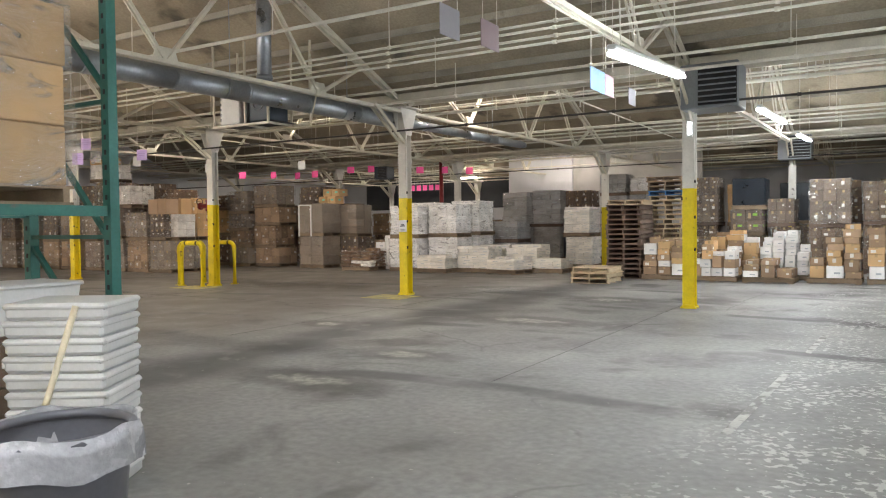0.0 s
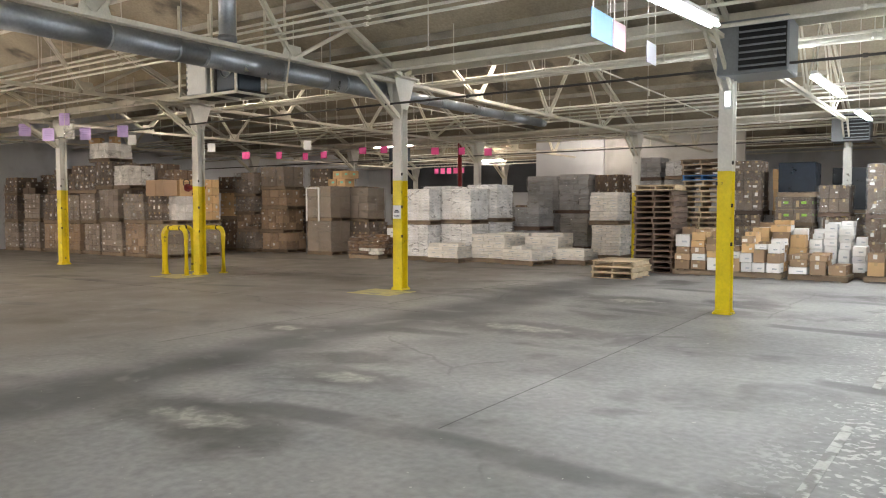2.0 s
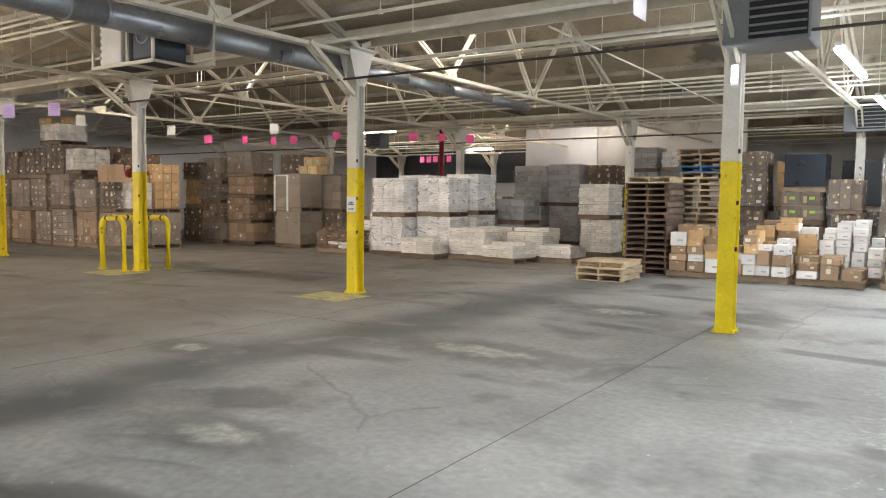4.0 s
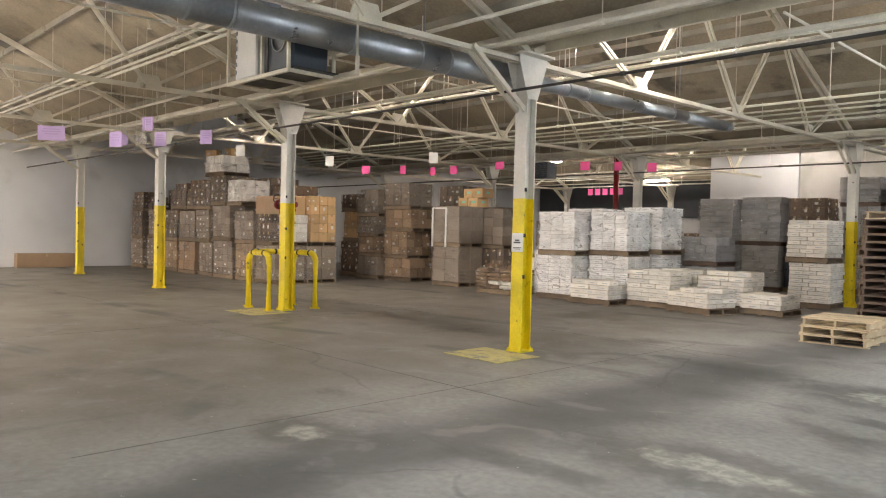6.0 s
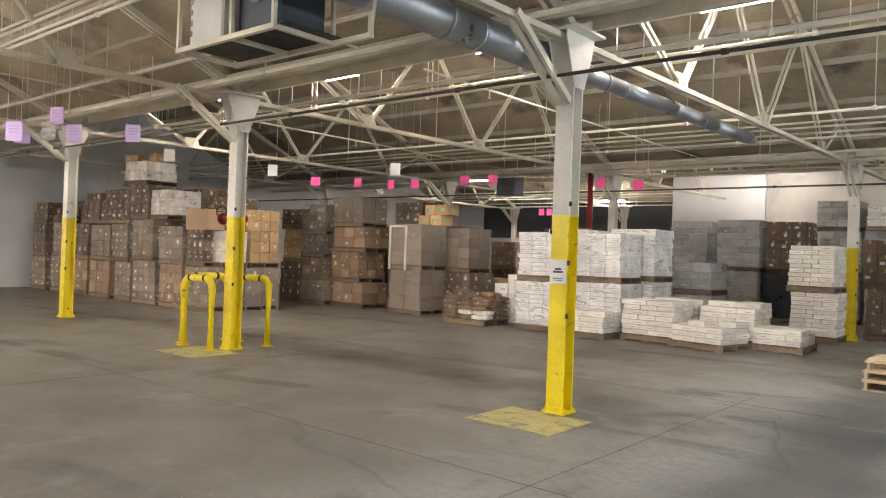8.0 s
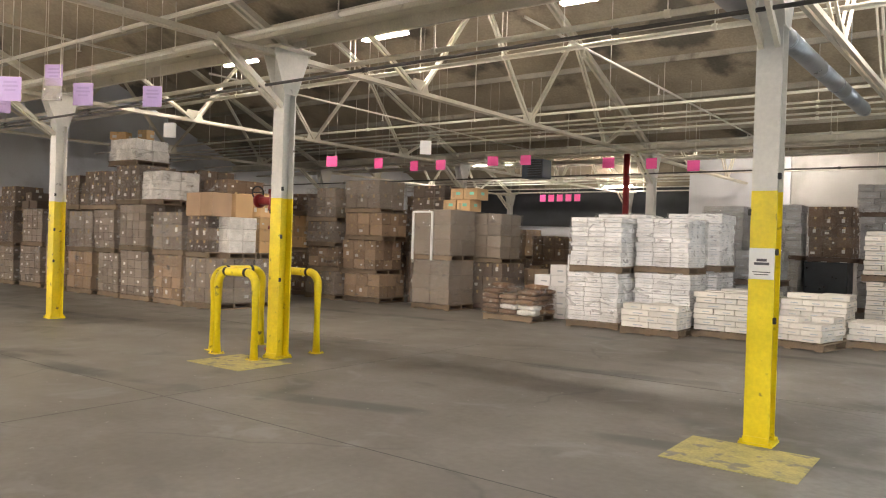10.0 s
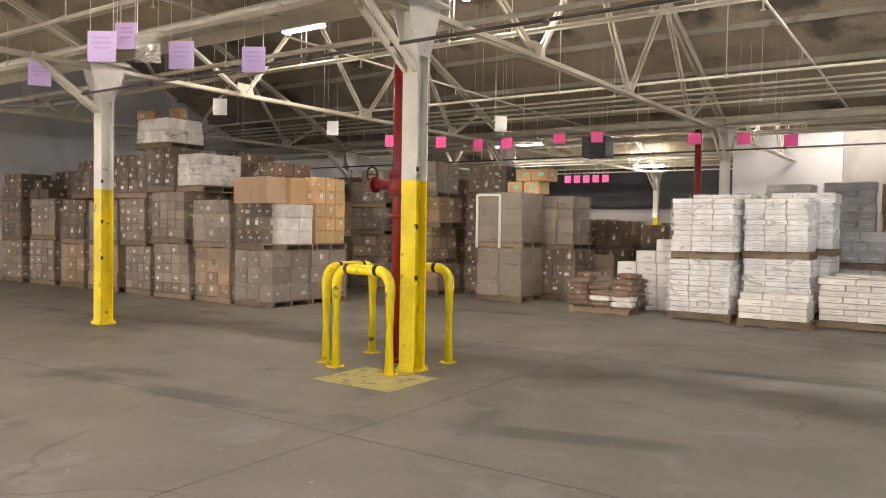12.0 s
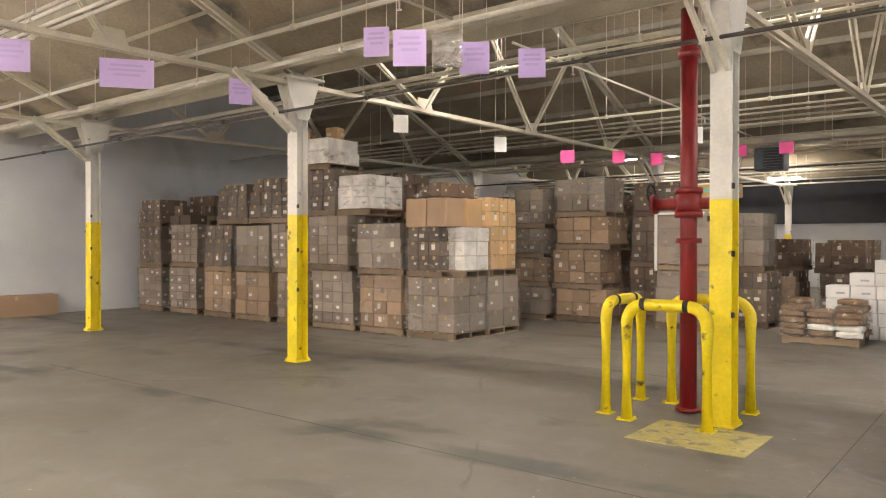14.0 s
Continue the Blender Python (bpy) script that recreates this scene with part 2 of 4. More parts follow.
CARDGREY = material("greyish wrapped cardboard", (0.31, 0.25, 0.20), 0.7, 0, 0.12, 2, 90, 0.08, None, each=0.25)
TAPE = material("packing tape", (0.50, 0.36, 0.2), 0.25, 0, 0.08, 3, 40, 0.03)
LABEL = material("dulled carton label", (0.72, 0.69, 0.64), 0.6, 0, 0.08, 3, 40, 0.03, None, each=0.25)
JOINT = material("filled floor joint", (0.085, 0.083, 0.08), 0.8, 0, 0.3, 2, 30, 0.2)
PAPER = material("white paper", (0.80, 0.80, 0.78), 0.6, 0, 0.05, 3, 40, 0.03)
LIME = material("lime green sticker", (0.30, 0.62, 0.06), 0.5, 0, 0.05, 3, 60, 0.02)
SHINY = material("silvery film-wrapped goods", (0.86, 0.83, 0.79), 0.25, 0, 0.12, 5, 40, 0.5, None, each=0.12)
INK = material("dark print", (0.07, 0.07, 0.08), 0.6, 0, 0.1, 3, 40, 0.02)
WHITEBOX = material("white printed carton", (0.86, 0.85, 0.85), 0.55, 0, 0.07, 3, 60, 0.05, None, each=0.10)
GREYBOX = material("grey bundled carton", (0.40, 0.40, 0.41), 0.55, 0, 0.12, 3, 60, 0.05, None, each=0.2)
CREAMBOX = material("cream bundled carton", (0.84, 0.80, 0.74), 0.6, 0, 0.08, 3, 60, 0.05, None, each=0.12)
BLUEGREY = material("blue grey side print", (0.47, 0.50, 0.55), 0.5, 0, 0.1, 3, 60, 0.03)
MINT = material("mint green sticker", (0.2, 0.62, 0.48), 0.5, 0, 0.05, 3, 60, 0.02)
WOOD = material("weathered pallet wood", (0.25, 0.185, 0.125), 0.8, 0, 0.2, 3, 70, 0.3, (0.2, 0.16, 0.12), 0.6, 3, each=0.3)
WOODPALE = material("pale pallet wood", (0.56, 0.45, 0.30), 0.8, 0, 0.16, 3, 70, 0.3, None, each=0.22)
WOODDARK = material("dark aged pallet wood", (0.15, 0.105, 0.08), 0.85, 0, 0.25, 3, 70, 0.3, None, each=0.35)
BLUEWOOD = material("blue painted pallet wood", (0.04, 0.16, 0.42), 0.7, 0, 0.2, 3, 70, 0.2, None, each=0.1)
FILM = film_material("stretch film", 0.12)
FILMTHICK = film_material("thick stretch film", 0.24)
FILMWHITE = film_material("milky stretch film", 0.14, milky=0.92)
BAG = material("brown paper bag", (0.21, 0.12, 0.065), 0.4, 0, 0.25, 6, 40, 0.3, (0.5, 0.42, 0.33), 0.6, 7, each=0.2)
TARP = material("black navy tarp", (0.008, 0.014, 0.024), 0.35, 0, 0.25, 4, 30, 0.2)
PINK = material("hot pink sign card", (0.86, 0.10, 0.36), 0.6, 0, 0.04, 2, 30, 0.02, None, each=0.06)
LILAC = material("lilac sign card", (0.60, 0.45, 0.80), 0.6, 0, 0.04, 2, 30, 0.02, None, each=0.06)
LILACINK = material("faded violet print", (0.50, 0.37, 0.70), 0.6, 0, 0.05, 2, 30, 0.02)
SKYCARD = material("pale blue sign card", (0.05, 0.115, 0.21), 0.5, 0, 0.05, 2, 30, 0.02)
PINKPALE = material("pale pink sign card", (0.26, 0.17, 0.19), 0.5, 0, 0.05, 2, 30, 0.02)
PALECARD = material("dulled pale sign card", (0.34, 0.33, 0.37), 0.5, 0, 0.05, 2, 30, 0.02)
TUB = material("white plastic tub", (0.72, 0.72, 0.72), 0.35, 0, 0.06, 3, 40, 0.03)
BIN = material("grey plastic bin", (0.13, 0.13, 0.15), 0.4, 0, 0.1, 3, 40, 0.04)
LINER = material("clear bin liner", (0.42, 0.42, 0.45), 0.25, 0, 0.15, 9, 40, 0.4)
STICK = material("pale wood handle", (0.66, 0.58, 0.42), 0.5, 0, 0.1, 5, 60, 0.05)
LAMP = glow("lit tube", (0.92, 0.97, 1.0), STRIP_POWER)
LAMPWARM = glow("lit warm tube", (1.02, 0.90, 0.79), STRIP_POWER * 1.5)
LAMPSMALL = glow("small lit lens", (0.95, 0.98, 1.0), 12.0)


# ---- building helpers ----
def slab(bm, c, s, rz=0.0, mat=0, bevel=0.0):
    """A box with centre c and size s in bm."""
    g = bmesh.ops.create_cube(bm, size=1, matrix=Matrix.Translation(c) @ Matrix.Rotation(rz, 4, "Z") @ Matrix.Diagonal((*s, 1)))
    faces = {f for v in g["verts"] for f in v.link_faces}
    for f in faces:
        f.material_index = mat
    if bevel:
        edges = list({e for v in g["verts"] for e in v.link_edges})
        r = bmesh.ops.bevel(bm, geom=edges, offset=bevel, segments=1, affect="EDGES")
        for f in r["faces"]:
            f.material_index = mat


def bar(bm, a, b, w, h=None, mat=0):
    """A rectangular bar from a to b."""
    a, b = Vector(a), Vector(b)
    d = b - a
    m = Matrix.Translation((a + b) / 2) @ d.to_track_quat("Z", "Y").to_matrix().to_4x4() @ Matrix.Diagonal((w, h or w, d.length, 1))
    g = bmesh.ops.create_cube(bm, size=1, matrix=m)
    for v in g["verts"]:
        for f in v.link_faces:
            f.material_index = mat


def tube(bm, a, b, r, seg=12, mat=0, r2=None):
    a, b = Vector(a), Vector(b)
    d = b - a
    m = Matrix.Translation((a + b) / 2) @ d.to_track_quat("Z", "Y").to_matrix().to_4x4()
    g = bmesh.ops.create_cone(bm, cap_ends=True, segments=seg, radius1=r, radius2=r if r2 is None else r2, depth=d.length, matrix=m)
    for f in {f for v in g["verts"] for f in v.link_faces}:
        f.material_index = mat
        f.smooth = len(f.verts) == 4


def sweep(bm, pts, r, seg=12):
    """A round pipe along a line of points."""
    rings = []
    pts = [Vector(p) for p in pts]
    for i, p in enumerate(pts):
        d = (pts[min(i + 1, len(pts) - 1)] - pts[max(i - 1, 0)]).normalized()
        q = d.to_track_quat("Z", "Y")
        rings.append([bm.verts.new(p + q @ Vector((r * math.cos(2 * math.pi * j / seg), r * math.sin(2 * math.pi * j / seg), 0))) for j in range(seg)])
    for u, v in zip(rings, rings[1:]):
        for j in range(seg):
            bm.faces.new((u[j], u[(j + 1) % seg], v[(j + 1) % seg], v[j])).smooth = True
    bm.faces.new(rings[0][::-1])
    bm.faces.new(rings[-1])


def mesh_of(name, bm, *mats):
    bmesh.ops.recalc_face_normals(bm, faces=bm.faces)
    me = bpy.data.meshes.new(name)
    bm.to_mesh(me)
    bm.free()
    for m in mats:
        me.materials.append(m)
    return me


def part(name, bm, mats, parent=None, label="", at=None, rz=0.0):
    me = bm if isinstance(bm, bpy.types.Mesh) else mesh_of(name, bm, *(mats if isinstance(mats, tuple) else (mats,)))
    ob = new(name, me)
    if parent:
        ob.parent = parent
    if at is not None or rz:
        ob.matrix_basis = Matrix.Translation(at or (0, 0, 0)) @ Matrix.Rotation(rz, 4, "Z")
    return tagged(ob, label)


def thing(name, at, label, category, group="", kind="", rz=0.0):
    ob = new(name)
    ob.empty_display_size = 0.1
    ob.matrix_basis = Matrix.Translation(at) @ Matrix.Rotation(rz, 4, "Z")
    return tagged(ob, label, category, group, kind)


def structure(name, bm, mats, label, category):
    return tagged(part(name, bm, mats), label, category, kind="structure")


BM = bmesh.new

# ---- floor, walls ----
X0, X1, Y0, Y1 = -30.0, 12.0, -10.65, 40.0
COLS = [-25.6, -19.5, -13.4, -7.3, -1.2, 4.9, 11.0]
ROWS_Y = [1.55, 13.75, 25.95, 38.15]
SKEW = 0.033  # the cross frames run slightly off square
EAVE, RISE, HALF = 4.12, 2.75, 6.1
b = BM()
slab(b, ((X0 + X1) / 2, (Y0 + Y1) / 2, -0.1), (X1 - X0 + 0.6, Y1 - Y0 + 0.6, 0.2))
structure("floor", b, FLOOR, "worn grey concrete floor with dark tyre lanes and pale patches", "floor")
for name, c, sz in (("wall_west", (X0 - 0.15, (Y0 + Y1) / 2, 3.6), (0.3, Y1 - Y0 + 0.6, 7.2)), ("wall_east", (X1 + 0.15, (Y0 + Y1) / 2, 3.6), (0.3, Y1 - Y0 + 0.6, 7.2)),
                    ("wall_north", ((X0 + X1) / 2, Y1 + 0.15, 3.6), (X1 - X0, 0.3, 7.2)), ("wall_south", ((X0 + X1) / 2, Y0 - 0.15, 3.6), (X1 - X0, 0.3, 7.2))):
    b = BM()
    slab(b, c, sz)
    structure(name, b, WALL, "white painted block wall, scuffed near the floor", "wall")
# dark band over the upper back wall
b = BM()
slab(b, (-19.5, 39.9, 3.75), (17, 0.16, 2.3))
structure("trim", b, DARKWALL, "dark band high on the back wall", "wall trim")
b = BM()
slab(b, (-13.0, 34.25, 2.45), (3.4, 0.3, 4.9))
structure("wall_partition", b, WALL, "cream white partition wall behind the far stacks", "wall")
# right end of the same white partition, its shade painted as grey
b = BM()
slab(b, (-8.3, 34.3, 2.45), (6.0, 0.2, 4.9))
structure("wall_partition", b, SHADEWALL, "white partition wall behind the far stacks, shade put into its colour", "wall")

# ---- roof ----
def roof_z(y):
    """Underside of the roof deck."""
    u = (y - 1.55) % 12.2
    return EAVE + 0.22 + RISE * (1 - abs(u - HALF) / HALF)


b = BM()
for y0 in (-10.65, 1.55, 13.75, 25.95, 38.15):
    for ya, yb in ((y0, y0 + HALF), (y0 + HALF, min(y0 + 2 * HALF, 44.0))):
        za, zb = (EAVE + 0.22, EAVE + 0.22 + RISE) if ya == y0 else (EAVE + 0.22 + RISE, EAVE + 0.22)
        v = [b.verts.new(p) for p in ((X0 - 0.3, ya, za), (X1 + 0.3, ya, za), (X1 + 0.3, yb, zb), (X0 - 0.3, yb, zb))]
        w = [b.verts.new(q.co + Vector((0, 0, 0.15))) for q in v]
        b.faces.new(v[::-1])
        b.faces.new(w)
        for i in range(4):
            b.faces.new((v[i], v[(i + 1) % 4], w[(i + 1) % 4], w[i]))
    if y0 > 30:
        break
structure("ceiling", b, ROOF, "stained grey brown pitched roof deck", "ceiling")
# purlins along the bays
for y0 in ROWS_Y[:3] + [-10.65]:
    for u in (0.7, 1.95, 3.2, 4.45, 5.7, 6.5, 7.75, 9.0, 10.25, 11.5):
        y = y0 + u
        b = BM()
        slab(b, ((X0 + X1) / 2, y, roof_z(y) - 0.06), (X1 - X0, 0.05, 0.12))
        structure("purlin", b, PURLIN, "grey painted steel roof purlin", "purlin")
for y in ROWS_Y[:3]:
    b = BM()
    slab(b, ((X0 + X1) / 2, y + 0.30, EAVE + 0.15), (X1 - X0, 0.06, 0.15))
    slab(b, ((X0 + X1) / 2, y - 0.30, EAVE + 0.15), (X1 - X0, 0.06, 0.15))
    slab(b, ((X0 + X1) / 2, y, EAVE + 0.24), (X1 - X0, 0.54, 0.03))
    structure("valley_beam", b, STEEL, "cream painted valley beam under the roof gutter", "beam")


def truss(x, y0):
    """A pitched steel truss that spans one bay from y0."""
    t = thing("roof_truss", (x, y0, 0), "cream painted steel roof truss with riveted angle webs", "roof truss", "roof trusses", "structure")
    lo, top = EAVE - 0.10, lambda u: EAVE + 0.02 + RISE * (1 - abs(u - HALF) / HALF)
    b = BM()
    for s in (-0.05, 0.05):
        bar(b, (s * 0.8, 0, lo), (s * 0.8, 12.2, lo), 0.05, 0.065)
    part("bottom_chord", b, STEEL, t)
    for a, c in ((0.05, HALF), (HALF, 12.15)):
        b = BM()
        for s in (-0.06, 0.06):
            bar(b, (s, a, top(a)), (s, c, top(c)), 0.055, 0.085)
        part("top_chord", b, STEEL, t)
    for a, c in ((HALF, 4.4), (HALF, 7.8), (2.75, 4.4), (9.45, 7.8), (2.75, 1.4), (9.45, 10.8)):
        b = BM()
        for s in (-0.035, 0.035):
            bar(b, (s, a, lo), (s, c, top(c)), 0.03, 0.05)
        part("web", b, STEEL, t)
    for u in (2.75, HALF, 9.45):
        b = BM()
        v = [(0.0, -0.24, -0.02), (0.0, 0.24, -0.02), (0.0, 0.16, 0.22), (0.0, -0.16, 0.22)]
        f = b.faces.new([b.verts.new((0.012, u + p[1], lo + p[2])) for p in v])
        g = bmesh.ops.extrude_face_region(b, geom=[f])
        for q in g["geom"]:
            if isinstance(q, bmesh.types.BMVert):
                q.co.x -= 0.024
        part("gusset", b, STEEL, t)
    return t


first = truss(COLS[0] + SKEW * (1.55 - 13.75), ROWS_Y[0])
first.rotation_euler.z = -SKEW
for x in COLS:
    for y in [-10.65] + ROWS_Y[:3]:
        if (x, y) != (COLS[0], ROWS_Y[0]):
            copy_thing(first, pose(x + SKEW * (y - 13.75), y, 0, 0, 0, -math.degrees(SKEW)))


def column(x, y, flared=False):
    """A rolled H column on a base plate: yellow below, white above, with a flared head and a knee brace."""
    t = thing("column", (x, y, 0), "steel column, chipped safety yellow below and white above", "column", "columns", "structure")
    for name, z0, z1, m in (("lower_shaft", 0.02, 2.13, YELLOW), ("upper_shaft", 2.13, EAVE - 0.05, COLWHITE)):
        b = BM()
        for s in (-1, 1):
            slab(b, (0, s * 0.095, (z0 + z1) / 2), (0.205, 0.018, z1 - z0))
        slab(b, (0, 0, (z0 + z1) / 2), (0.014, 0.172, z1 - z0))
        part(name, b, m, t)
    b = BM()
    foot, lift = (0.16, 0.15) if flared else (0.112, 0.07)
    slab(b, (0, 0, 0.01), (0.34, 0.34, 0.02) if flared else (0.27, 0.27, 0.02))
    for s in (-1, 1):
        v = [b.verts.new(p) for p in ((-foot, s * 0.105, 0.02), (foot, s * 0.105, 0.02), (0.103, s * 0.105, lift), (-0.103, s * 0.105, lift))]
        w = [b.verts.new(q.co + Vector((0, s * 0.012, 0))) for q in v]
        b.faces.new(v), b.faces.new(w)
        for i in range(4):
            b.faces.new((v[i], v[(i + 1) % 4], w[(i + 1) % 4], w[i]))
        for q in (-0.11, 0.11):
            tube(b, (q, s * 0.128, 0.02), (q, s * 0.128, 0.045), 0.014, 6)
    part("base_plate", b, YELLOW, t)
    b = BM()
    for s in (-0.115, 0.101):
        v = [b.verts.new(p) for p in ((s, -0.105, 3.5), (s, 0.105, 3.5), (s, 0.29, EAVE - 0.12), (s, 0.29, EAVE), (s, -0.29, EAVE), (s, -0.29, EAVE - 0.12))]
        w = [b.verts.new(q.co + Vector((0.014, 0, 0))) for q in v]
        b.faces.new(v), b.faces.new(w)
        for i in range(6):
            b.faces.new((v[i], v[(i + 1) % 6], w[(i + 1) % 6], w[i]))
    slab(b, (0, 0, EAVE - 0.03), (0.5, 0.6, 0.03))
    part("head", b, COLWHITE, t)
    for z, side in ((1.05, 1), (1.62, 1), (1.95, -1), (2.25, 1)):
        b = BM()
        slab(b, (side * 0.112, -0.095, z), (0.028, 0.03, 0.055), bevel=0.006)
        part("clip", b, BLACK, t, "small black bracket")
    b = BM()
    for s in (-0.08, 0.08):
        bar(b, (s * 0.8, -0.1, 3.34), (s * 0.8, -1.15, EAVE - 0.08), 0.04, 0.07)
    part("knee_brace", b, STEEL, t)
    return t


firstcol, farcol = column(COLS[0], 13.75), column(COLS[0] + SKEW * 12.2, 25.95, True)
for x in COLS:
    for y in ROWS_Y:
        if x != COLS[0] or y not in (13.75, 25.95):
            copy_thing(farcol if y > 20 else firstcol, pose(x + SKEW * (y - 13.75), y, 0))

# ---- pipes under the roof ----
def long_pipe(y, z, r, mat=None, x0=X0, x1=X1, hang=True, label="white painted pipe hung under the roof"):
    t = thing("pipe", (0, y, z), label, "pipe", kind="structure")
    b = BM()
    tube(b, (x0, 0, 0), (x1, 0, 0), r, 10)
    part("run", b, mat or PIPE, t)
    for i, x in enumerate(np.arange(math.ceil(x0 / 3.05) * 3.05 + 0.6, x1, 3.05)):
        b = BM()
        tube(b, (x - 0.03, 0, 0), (x + 0.03, 0, 0), r + 0.012, 10)
        if hang:
            bar(b, (x, 0, r), (x, 0, roof_z(y) - z), 0.012)
        part("hanger", b, mat or PIPE, t)


for y0 in (1.55, 13.75, 25.95):
    for i, dz in enumerate((0.0, 0.11, 0.22, 0.33)):
        long_pipe(y0 + 9.05 + 0.05 * (i % 2), EAVE + 0.12 + dz, 0.022, hang=i == 3, label="white painted conduit in a bundle under the trusses")
    long_pipe(y0 + 2.5, EAVE + 0.22, 0.03)
    long_pipe(y0 + 2.62, EAVE + 0.36, 0.022)
    long_pipe(y0 + 6.3, EAVE + 0.10, 0.026)
    long_pipe(y0 + 10.6, EAVE + 0.05, 0.026)
    long_pipe(y0 + 11.35, EAVE - 0.05, 0.028)
    long_pipe(y0 + 4.4, EAVE + 0.75, 0.022)
for y in ROWS_Y[1:3]:
    long_pipe(y - 0.4, 3.56, 0.02, DARKPIPE, hang=False, label="dark iron pipe run along the column heads")
    long_pipe(y + 0.9, EAVE - 0.05, 0.036, label="cream sprinkler main hung under the roof")
for x, y in ((-16.4, 20.3), (-10.3, 20.3), (-4.2, 20.3), (-16.4, 8.1), (-10.3, 8.1)):
    t = thing("branch_pipe", (x, y, EAVE + 0.2), "thin white sprinkler branch pipe under the roof", "pipe", kind="structure")
    b = BM()
    tube(b, (0, -5.6, 0), (0, 5.4, 0), 0.018, 8)
    part("run", b, PIPE, t)
    for u in (-4, -1.2, 1.6, 4.4):
        b = BM()
        tube(b, (0, u, 0), (0, u, -0.12), 0.012, 6)
        tube(b, (0, u, -0.13), (0, u, -0.12), 0.03, 8)
        part("sprinkler", b, PIPE, t)


# ---- lamps ----
# Builds the aisle strips and also the fill lamps added for brightness.
def strip(x, y, z, along, length=2.4, warm=False, up=0.0):
    t = thing("strip_light", (x, y, z), "lit white fluorescent strip light hung from the truss, many added as fill", "strip light", "strip lights", rz=0 if along == "x" else math.pi / 2)
    t.matrix_basis = t.matrix_basis @ Matrix.Rotation(-up, 4, "Y")
    b = BM()
    slab(b, (0, 0, 0.06), (length + 0.06, 0.09, 0.06), bevel=0.012)
    part("housing", b, UNITWHITE, t)
    for s in (-0.035, 0.035):
        b = BM()
        tube(b, (-length / 2, s, 0), (length / 2, s, 0), 0.019, 8)
        part("tube", b, LAMPWARM if warm else LAMP, t)
    for s in (-0.4, 0.4):
        b = BM()
        bar(b, (s * length, 0, 0.09), (s * length, 0, roof_z(y) - z + 0.02), 0.012)
        part("hanger", b, PIPE, t)


# two unseen fill lamps, added overhead and behind the start
for y, z in ((-4.5, 3.35), (0.3, 3.5)):
    strip(-0.45, y, z, "y")
strip(-0.4, 8.4, 3.23, "y", 2.7, up=0.085)
strip(-0.15, 16.2, 3.6, "y", 3.5, up=0.045)
strip(-0.15, 22.6, 3.79, "y", 3.2, up=0.045)
# added fill row out of view on the right
for y in (-3.0, 3.0, 9.0, 14.0, 19.0):
    strip(6.2, y, 3.6, "y")
for x in (-17.9, -14.1, -10.3, -6.5):
    strip(x, 16.5, 5.05, "x", 0.95, True)
# unseen fill rows added behind the walk to light stacks and roof
for x in (-28.0, -20.0, -16.0, -12.0, -8.0):
    strip(x, 3.4, 4.3 if x < -10 else 4.0, "x", 2.4, x < -10)
for x in (-24.0, -16.0, -5.0):
    strip(x, -4.0, 4.6, "x", 2.4, True)
# back bay: added fill lamps, except the strip at y 36.5
strip(-13.2, 29.3, 5.3, "x", 1.2, True)
strip(-18.5, 36.5, 4.2, "x", 1.2, True)
strip(-22.5, 33.0, 4.9, "x", 2.4, True)
strip(-11.0, 32.0, 5.6, "x", 1.2, True)
strip(-3.0, 29.5, 5.2, "x", 1.2, True)
# added fill out of view, for the west wall and stacks
for x, y in ((-27.6, 8.4), (-27.6, 5.0), (-14.0, 4.9)):
    strip(x, y, 4.0, "y" if x < -20 else "x", 2.4, True)

# ---- heating: duct, fan unit, unit heater ----
t = thing("round_duct", (-8.04, 0, 3.87), "long galvanised round duct hung beside the truss", "air duct", rz=-0.031)
for i in range(12):
    ya = 2.0 + i * 1.5
    b = BM()
    rr = 0.17 if ya < 13 else 0.105
    tube(b, (0, ya, 0), (0, ya + 1.495, 0), rr, 28)
    tube(b, (0, ya + 1.47, 0), (0, ya + 1.51, 0), rr + 0.004, 28)
    part("duct_section", b, GALV, t)
b = BM()
tube(b, (0, 20.0, 0), (0, 20.25, 0), 0.105, 20, r2=0.08)
part("end_cap", b, GALV, t)
for y in (3, 6, 9, 12, 15, 18):
    b = BM()
    tube(b, (0, y, 0), (0, y + 0.05, 0), 0.18 if y < 13 else 0.114, 20)
    bar(b, (0.16, y + 0.02, 0.1), (0.16, y + 0.02, roof_z(y) - 3.85), 0.012)
    part("strap", b, GALV, t)
b = BM()
tube(b, (0.0, 9.95, 0.1), (0.0, 9.95, 2.2), 0.13, 20)
tube(b, (0.0, 9.95, 0.28), (0.0, 9.95, 0.36), 0.145, 20)
part("riser", b, GALV, t, "vertical galvanised riser of the duct")

t = thing("fan_unit", (-8.9, 10.8, 3.5), "white and dark blue fan unit in a hanging steel cradle", "fan unit")
b = BM()
slab(b, (-0.33, -0.02, 0.40), (0.54, 0.56, 0.74), bevel=0.02)
part("white_casing", b, UNITWHITE, t)
for i in range(6):
    b = BM()
    slab(b, (-0.56, -0.306, 0.14 + i * 0.1), (0.03, 0.008, 0.05))
    part("slot", b, HEATER, t)
# black block that fills the dark gap between the two casings
b = BM()
slab(b, (0.04, 0.0, 0.39), (0.16, 0.48, 0.66), bevel=0.015)
part("filter_frame", b, BLACK, t)
b = BM()
slab(b, (0.42, 0.0, 0.38), (0.56, 0.52, 0.68), bevel=0.03)
part("dark_casing", b, UNITDARK, t)
b = BM()
